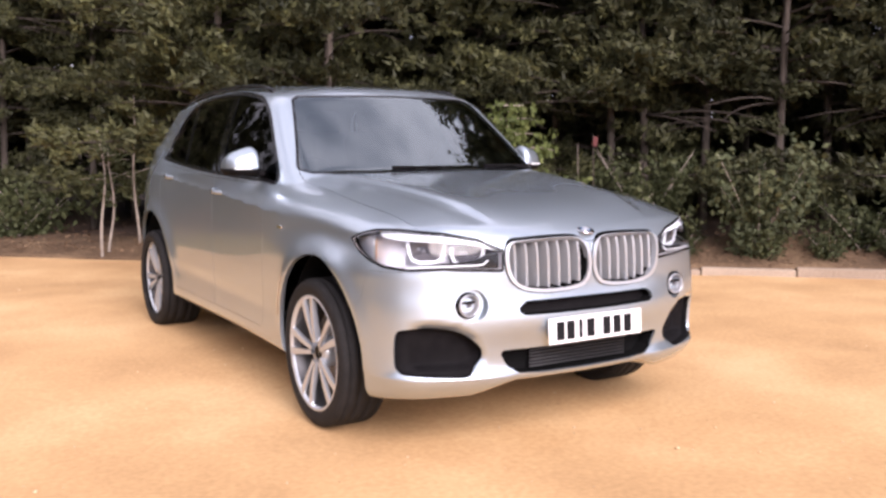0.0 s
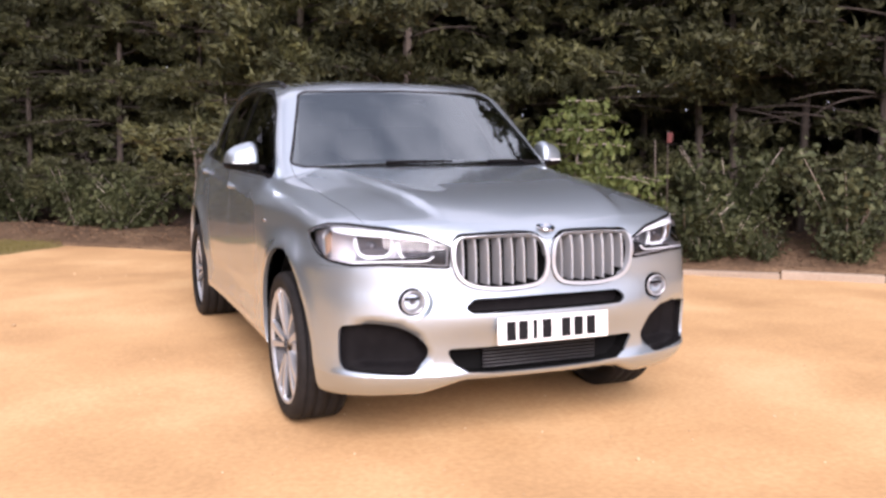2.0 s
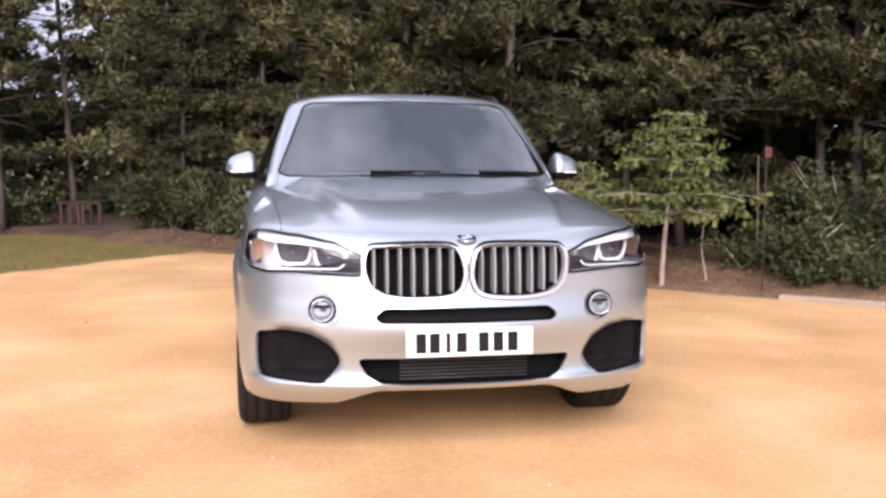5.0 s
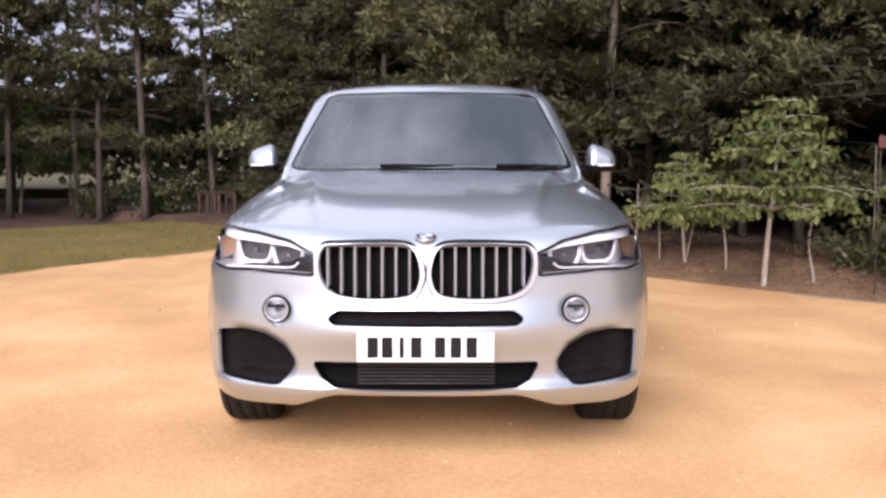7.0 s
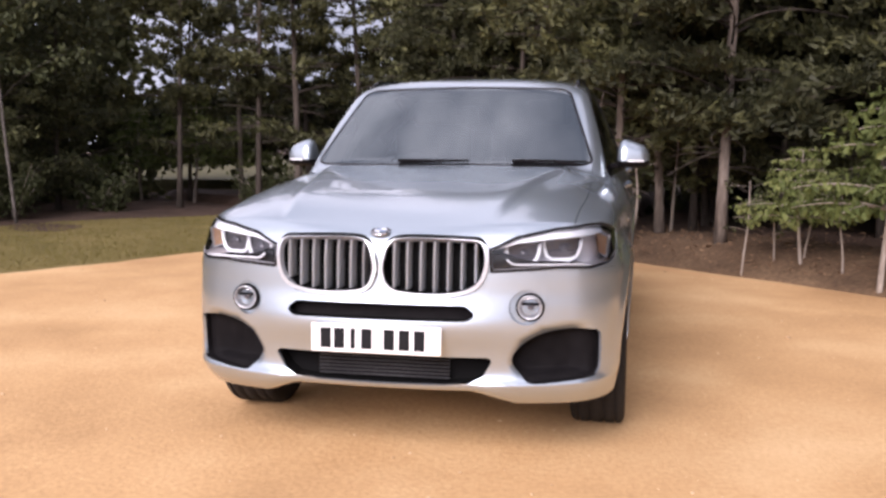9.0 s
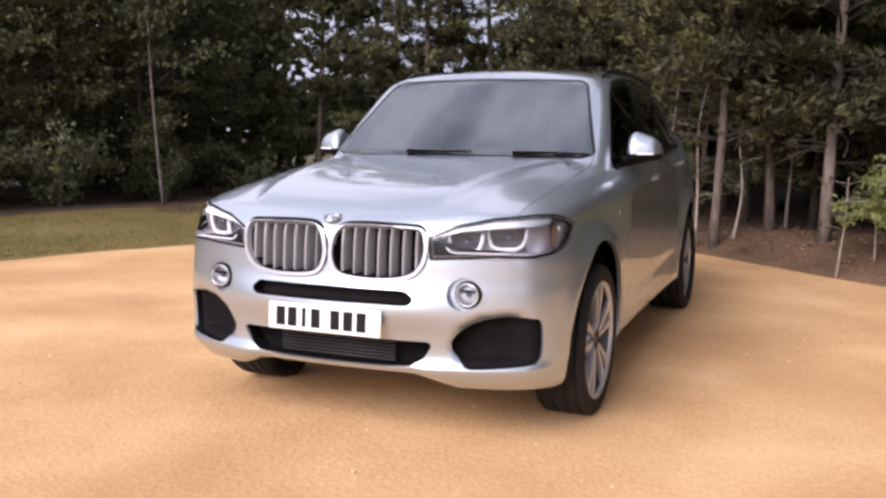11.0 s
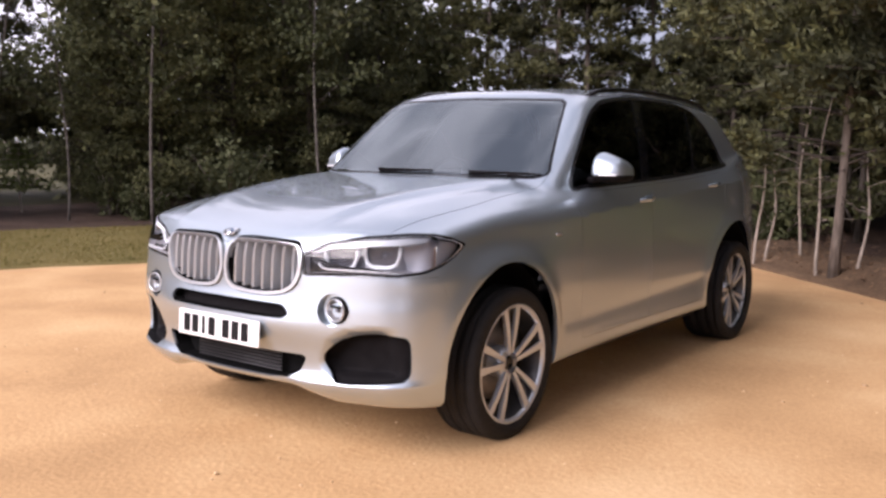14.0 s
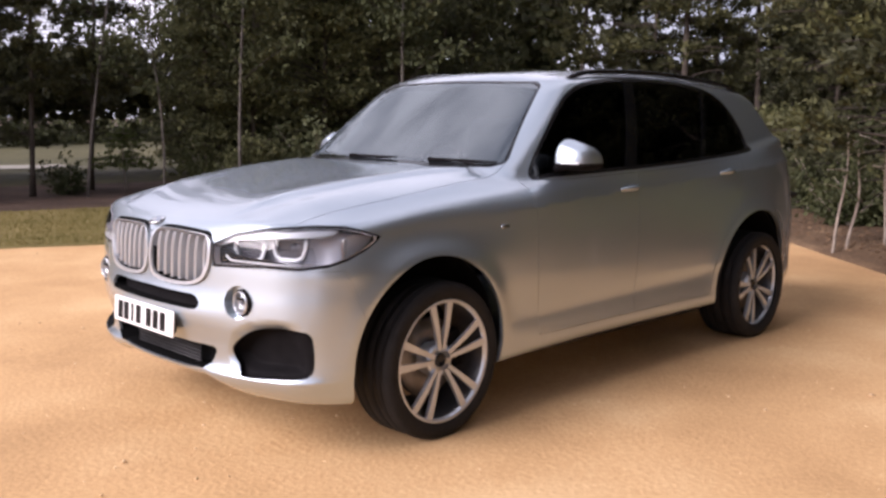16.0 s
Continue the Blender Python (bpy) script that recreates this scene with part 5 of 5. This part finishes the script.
RIM = sheet_mesh("wheel", *lathe([(0.20, -0.11), (0.245, -0.11), (0.262, -0.118), (0.268, -0.112), (0.250, -0.09), (0.236, -0.03), (0.240, 0.05), (0.254, 0.090), (0.262, 0.106), (0.270, 0.113), (0.274, 0.108)], 72), [ALLOY_DARK])
LIP = sheet_mesh("rim_lip", *lathe([(0.255, 0.100), (0.262, 0.1135), (0.272, 0.1155), (0.2755, 0.108)], 72), [ALLOY])
rr = np.linspace(0, 1, 9)
spokes = []
for s in (-1, 1):
    ang = np.radians(s * (11 + 0.5 * rr))
    rad = 0.052 + 0.208 * rr
    pts = np.stack([0.082 + 0.004 * np.sin(np.pi * rr) + 0.016 * rr, rad * np.sin(ang), rad * np.cos(ang)], 1)
    V, F = bar(pts, np.interp(rr, (0, 0.25, 1), (0.019, 0.020, 0.034)), np.interp(rr, (0, 1), (0.034, 0.026)), (0, 1, 0))
    spokes.append((V, F))
SPOKE = [sheet_mesh("spoke", *q, [ALLOY], smooth=False) for q in spokes]
HUBM = sheet_mesh("hub", *lathe([(0.0, 0.078), (0.034, 0.080), (0.036, 0.076), (0.062, 0.086), (0.074, 0.080), (0.078, 0.05), (0.07, 0.0)], 40), [ALLOY])
CAP = sheet_mesh("centre_cap", *lathe([(0.0, 0.088), (0.022, 0.088), (0.0225, 0.0895), (0.030, 0.089), (0.0325, 0.084), (0.0325, 0.07)], 32), [GLOSS_BLACK])
BOLT = sheet_mesh("wheel_bolt", *lathe([(0.0, 0.082), (0.006, 0.082), (0.0085, 0.079), (0.0085, 0.06)], 6), [ALLOY_DARK], smooth=False)
DISC = sheet_mesh("brake_disc", *lathe([(0.06, 0.0), (0.08, 0.012), (0.175, 0.012), (0.178, 0.0), (0.175, -0.012), (0.08, -0.012)], 48), [BRAKE])
for s, y, cx, spin in ((-1, 0.0, 0.822, 15), (1, 0.0, 0.822, 5), (-1, WHEELBASE, 0.790, 32), (1, WHEELBASE, 0.790, 22)):
    wheel = part("wheel", RIM, None, car, "five twin-spoke alloy wheel")
    wheel.matrix_basis = Matrix.Translation((s * cx, y - (0.018 if y == 0.0 else 0.0), 0.364)) @ pose(0, 0, 0, 0, 0, 0 if s > 0 else 180) @ pose(0, 0, 0, spin, 0, 0)
    part("tyre", TYRE if y == 0.0 else WIDE_TYRE, None, wheel, "black low-profile tyre")
    part("rim_lip", LIP, None, wheel)
    part("hub", HUBM, None, wheel)
    part("centre_cap", CAP, None, wheel)
    part("brake_disc", DISC, None, wheel)
    for k in range(5):
        turn = pose(0, 0, 0, 72 * k, 0, 0)
        for q in SPOKE:
            part("spoke", q, None, wheel).matrix_basis = turn
        part("wheel_bolt", BOLT, None, wheel).matrix_basis = turn @ pose(0, 0.056 * math.sin(radians(36)), 0.056 * math.cos(radians(36)))
    cal = part("brake_caliper", box((0.07, 0.09, 0.18), (0.0, 0.15, 0.02), (8, 0, 0), 0.02, 2), PLASTIC, wheel)
    cal.matrix_basis = pose(0, 0, 0, -spin, 0, 0)


# mirrors, handles, rails, wipers
def mirror_f(x, y, z):
    ax = np.abs(x)
    u, v = (ax - 0.950) / 0.088, (y - 0.885 - 0.30 * (ax - 0.95)) / 0.105
    w = np.where(z > 1.205, (z - 1.205) / (0.124 - 0.32 * np.clip(ax - 0.90, 0, 1) - 0.16 * np.clip(y - 0.86, 0, 1)), (z - 1.205) / 0.036)
    v = np.where(v > 0, v * 1.2, v)
    return ((np.abs(u) ** 4 + np.abs(v) ** 2.6 + np.abs(w) ** 2.8 + 1e-9) ** (1 / 3) - 1) * 0.07


for s in (-1, 1):
    lo, hi = ((0.84, 0.74, 1.15), (1.08, 1.04, 1.35)) if s > 0 else ((-1.08, 0.74, 1.15), (-0.84, 1.04, 1.35))
    MP, MQ = surface_net(mirror_f, lo, hi, 0.011)
    MT = np.concatenate([MQ[:, [0, 1, 2]], MQ[:, [0, 2, 3]]])
    MP, low, high = cut(MP, MT, MP[:, 2] - 1.208)
    nn = unit(grad_of(mirror_f, MP))
    mir = part("door_mirror", sheet_mesh("door_mirror", MP, high, [SILVER], nn), None, car, "silver door mirror cap on black base")
    part("mirror_base", sheet_mesh("mirror_base", MP, low, [PLASTIC], nn), None, mir)
    part("mirror_foot", box((0.13, 0.07, 0.03), (s * 0.885, 0.865, 1.185), (0, -s * 8, 0), 0.012, 2), PLASTIC, mir)
    part("mirror_glass", box((0.105, 0.004, 0.055), (s * 0.945, 0.957, 1.238), (0, 0, 0), 0.0015, 1), CHROME, mir)
    part("side_turn_lamp", box((0.09, 0.006, 0.008), (s * 0.965, 0.786, 1.208), (0, 0, s * 17), 0.002, 1), LIGHT_GUIDE, mir)
    for key, y, z in ((0, 1.385, 1.062), (1, 2.45, 1.122)):
        c = onto(body_f, np.array([[s * 0.95, y, z]]), 8)[0]
        pts = np.array([(c[0] - s * 0.004, y - 0.085, z - 0.006), (c[0] + s * 0.015, y - 0.062, z - 0.003), (c[0] + s * 0.021, y, z), (c[0] + s * 0.015, y + 0.062, z + 0.003), (c[0] - s * 0.004, y + 0.085, z + 0.006)])
        V, F = bar(pts, [0.020, 0.024, 0.025, 0.024, 0.020], [0.012] * 5, (0, 0, 1))
        part("door_handle", sheet_mesh("door_handle", V, F, [SILVER]), None, doors[s, key])
        V, F = lathe([(0.0, 0.0), (0.024, 0.0), (0.030, 0.003)], 24, "X")
        cup = part("handle_cup", sheet_mesh("handle_cup", V * np.array([s, 1.5, 0.75]), F, [SILVER]), None, doors[s, key])
        cup.location = (c[0] + s * 0.002, y, z)
    c = onto(body_f, np.array([[s * 0.95, 0.36, 0.93]]), 8)[0]
    part("wing_badge", box((0.006, 0.055, 0.016), (c[0], c[1], c[2]), (0, 0, 0), 0.002, 1), CHROME, car)
    ry = np.linspace(1.20, 3.12, 24)
    rail = np.stack([np.full(24, s * 0.632) - s * 0.03 * ((ry - 1.2) / 1.92) ** 2, ry, np.full(24, 1.72)], 1)
    rail = onto(cabin, rail, 8)
    rail[:, 2] += 0.024 * np.sin(np.clip((ry - 1.2) / 0.16, 0, 1) * np.pi / 2) * np.sin(np.clip((3.12 - ry) / 0.16, 0, 1) * np.pi / 2)
    V, F = tube(rail, 0.0145, 8)
    part("roof_rail", sheet_mesh("roof_rail", V, F, [GLOSS_BLACK]), None, car, "black roof rail")
for x0, x1, x2 in ((-0.26, -0.25, 0.12), (0.34, 0.36, 0.72)):
    xs = np.linspace(x0, x2, 12)
    line = onto(body_f, np.stack([xs, 0.425 + 0.21 * xs ** 2, np.linspace(1.197, 1.207, 12)], 1), 6)
    nrm = unit(grad_of(body_f, line))
    V, F = tube(line + nrm * 0.008, np.linspace(0.011, 0.006, 12), 6)
    wiper = part("wiper", sheet_mesh("wiper", V, F, [PLASTIC]), None, car, "black wiper blade")
    V, F = tube(np.array([(x1 + 0.33, 0.43 + 0.2 * x1 * x1, 1.192), (x1 + 0.22, 0.425 + 0.2 * x1 * x1, 1.204), tuple(line[6] + nrm[6] * 0.014)]), 0.006, 6)
    part("wiper_arm", sheet_mesh("wiper_arm", V, F, [PLASTIC]), None, wiper)

# sill trim and cabin furniture
for s in (-1, 1):
    part("sill_trim", box((0.05, 1.80, 0.04), (s * 0.865, 1.36, 0.305), (0, 0, 0), 0.012, 2), PLASTIC, car)
part("dashboard", box((1.40, 0.42, 0.10), (0, 0.86, 1.09), (-4, 0, 0), 0.05, 3), TRIM, car)
part("cabin_floor", box((1.60, 3.0, 0.04), (0, 2.2, 0.92), (0, 0, 0), 0.01, 1), TRIM, car)
for x, y in ((-0.37, 1.75), (0.37, 1.75), (-0.37, 2.65), (0.37, 2.65)):
    seat = part("seat", box((0.50, 0.16, 0.62), (x, y, 1.12), (-14, 0, 0), 0.06, 3), TRIM, car)
    part("headrest", box((0.27, 0.10, 0.18), (x, y + 0.10, 1.50), (-10, 0, 0), 0.04, 3), TRIM, seat)
V, F = lathe([(0.178 + 0.014 * math.cos(a), 0.014 * math.sin(a)) for a in np.linspace(0, 2 * np.pi, 9)], 36, "Y")
wheel_rim = part("steering_wheel", sheet_mesh("steering_wheel", V, F, [TRIM]), None, car)
wheel_rim.matrix_basis = pose(-0.37, 1.22, 1.10, -24, 0, 0)
part("steering_hub", box((0.30, 0.03, 0.07), (0, 0, 0), (0, 0, 0), 0.012, 1), TRIM, wheel_rim)


# ---- loose cover: grass, leaf litter, small stones ----
rng = np.random.default_rng(5)
gy = rng.uniform(-4.5, 12.3, 52000)
g0 = np.where(gy < 8.6, np.interp(gy, LAWN_Y, LAWN_X), -1.88)
g1 = np.interp(gy, (-28, 0, 5, 9, 11, 12.6), (-15, -10.4, -9.6, -8.4, -6.5, -3.5))
gx = g0 + (g1 - g0) * rng.uniform(0.0, 1.0, len(gy)) ** 1.1
root = np.stack([gx, gy, 0.012 + 0.02 * bump2(gx, gy, 0.8)], 1)
d = rand_dirs(rng, len(gx), 2.2)
w = unit(np.cross(d, rand_dirs(rng, len(gx)))) * 0.006
L = rng.uniform(0.02, 0.055, len(gx))[:, None]
V = np.stack([root - w, root + w, root + d * L], 1).reshape(-1, 3)
tagged(new("grass", sheet_mesh("grass", V, np.arange(len(V)).reshape(-1, 3), [BLADE], smooth=False)), "short olive and straw-coloured mown grass", "grass", kind="stuff")
LITTER = mottled("dead_leaf", ((0.07, 0.038, 0.021), (0.145, 0.085, 0.046), (0.26, 0.17, 0.095)), 3.0, 30.0, 0.85, island=0.6)
la, lb = rng.uniform(2, 23, 5200), rng.gamma(2.0, 0.55, 5200) + 0.02
lx, ly2 = KERB_A[0] + ALONG[0] * la + OUT[0] * lb, KERB_A[1] + ALONG[1] * la + OUT[1] * lb
lz = 0.085 + rise(lx, ly2) * sstep(lb / 0.8) + 0.02 * bump2(lx, ly2, 1.0) * sstep(lb / 1.0)
V, F = leaf_cloud(rng, np.stack([lx, ly2, lz], 1), 0.06, 0.0, 0.7)
V[:, 2] = np.repeat(lz, 4) + (V[:, 2] - np.repeat(lz, 4)) * 0.3
tagged(new("leaf_litter", sheet_mesh("leaf_litter", V, F, [LITTER], smooth=False)), "brown dead leaves scattered on the bank", "leaf litter", kind="stuff")
PEBBLE = mottled("pebble", ((0.34, 0.22, 0.12), (0.52, 0.36, 0.20), (0.66, 0.50, 0.33)), 3.0, 30.0, 0.9, island=0.6)
n = 1500
sx, sy = rng.uniform(-6, 7, n), rng.uniform(-4, 6, n)
ok = (beyond(sx, sy) < -0.1) & (sx > np.interp(sy, LAWN_Y, LAWN_X) + 0.1)
sx, sy = sx[ok], sy[ok]
n = len(sx)
octa = np.array([(1, 0, 0), (0, 1, 0), (-1, 0, 0), (0, -1, 0), (0, 0, 0.7), (0, 0, -0.7)], float)
faces = np.array([(0, 1, 4), (1, 2, 4), (2, 3, 4), (3, 0, 4), (1, 0, 5), (2, 1, 5), (3, 2, 5), (0, 3, 5)])
r = rng.gamma(2.0, 0.0016, n)[:, None, None] + 0.002
V = (octa[None] * r * rng.uniform(0.7, 1.3, (n, 6, 1)) + np.stack([sx, sy, np.zeros(n)], 1)[:, None]).reshape(-1, 3)
F = (faces[None] + 6 * np.arange(n)[:, None, None]).reshape(-1, 3)
tagged(new("gravel", sheet_mesh("gravel", V, F, [PEBBLE])), "small loose tan pebbles on the sand", "gravel", kind="stuff")

# a thin stake with a faded red tag, and a low timber frame by the lawn
STAKE = mottled("weathered_wood", ((0.08, 0.065, 0.05), (0.13, 0.105, 0.085), (0.20, 0.17, 0.14)), 6.0, 40.0, 0.9, 0.6, 40.0, stretch=(1, 1, 0.2))
RED = mottled("faded_red", ((0.085, 0.028, 0.026), (0.13, 0.045, 0.042)), 8.0, 60.0, 0.7)
RUSSET = mottled("russet_timber", ((0.018, 0.010, 0.008), (0.038, 0.020, 0.015), (0.075, 0.038, 0.027)), 5.0, 30.0, 0.85, 0.5, 40.0, stretch=(1, 1, 0.2), obrand=0.3)
stake = thing("marker_stake", "thin dark stake with a faded red tag", "stake", (3.73, 3.46, 0.17))
V, F = tube(np.array([(0, 0, -0.14), (0.004, 0.002, 0.6), (0.0, 0.006, 1.24)]), (0.006, 0.006, 0.005), 8)
part("pole", sheet_mesh("pole", V, F, [TWIG]), None, stake)
part("tag", box((0.085, 0.012, 0.10), (0.01, -0.012, 1.17), (4, 0, 20), 0.004, 1), RED, stake, "faded red plastic tag")
cane = thing("garden_cane", "thin pale upright cane beside the young oak", "cane", (3.91, 3.92, 0.2))
V, F = tube(np.array([(0, 0, -0.14), (0.006, 0.0, 0.5), (-0.008, 0.004, 1.12)]), (0.007, 0.006, 0.005), 8)
part("shaft", sheet_mesh("shaft", V, F, [STAKE]), None, cane)
rail = thing("timber_frame", "low dark russet timber frame of upright planks", "timber frame", (-4.2, 12.9, 0.03))
for k in range(6):
    part("plank", box((0.042 + 0.018 * (k % 2), 0.03, 0.46 + 0.02 * (k % 3)), (-0.30 + 0.12 * k + 0.025 * (k % 3), 0.02 * (k % 2), 0.22), (0, 1.5 * (k % 2) - 0.7, 0), 0.005, 1), RUSSET, rail)
part("top_rail", box((0.74, 0.06, 0.05), (0, 0.01, 0.47), (0, 0, 0), 0.006, 1), RUSSET, rail)
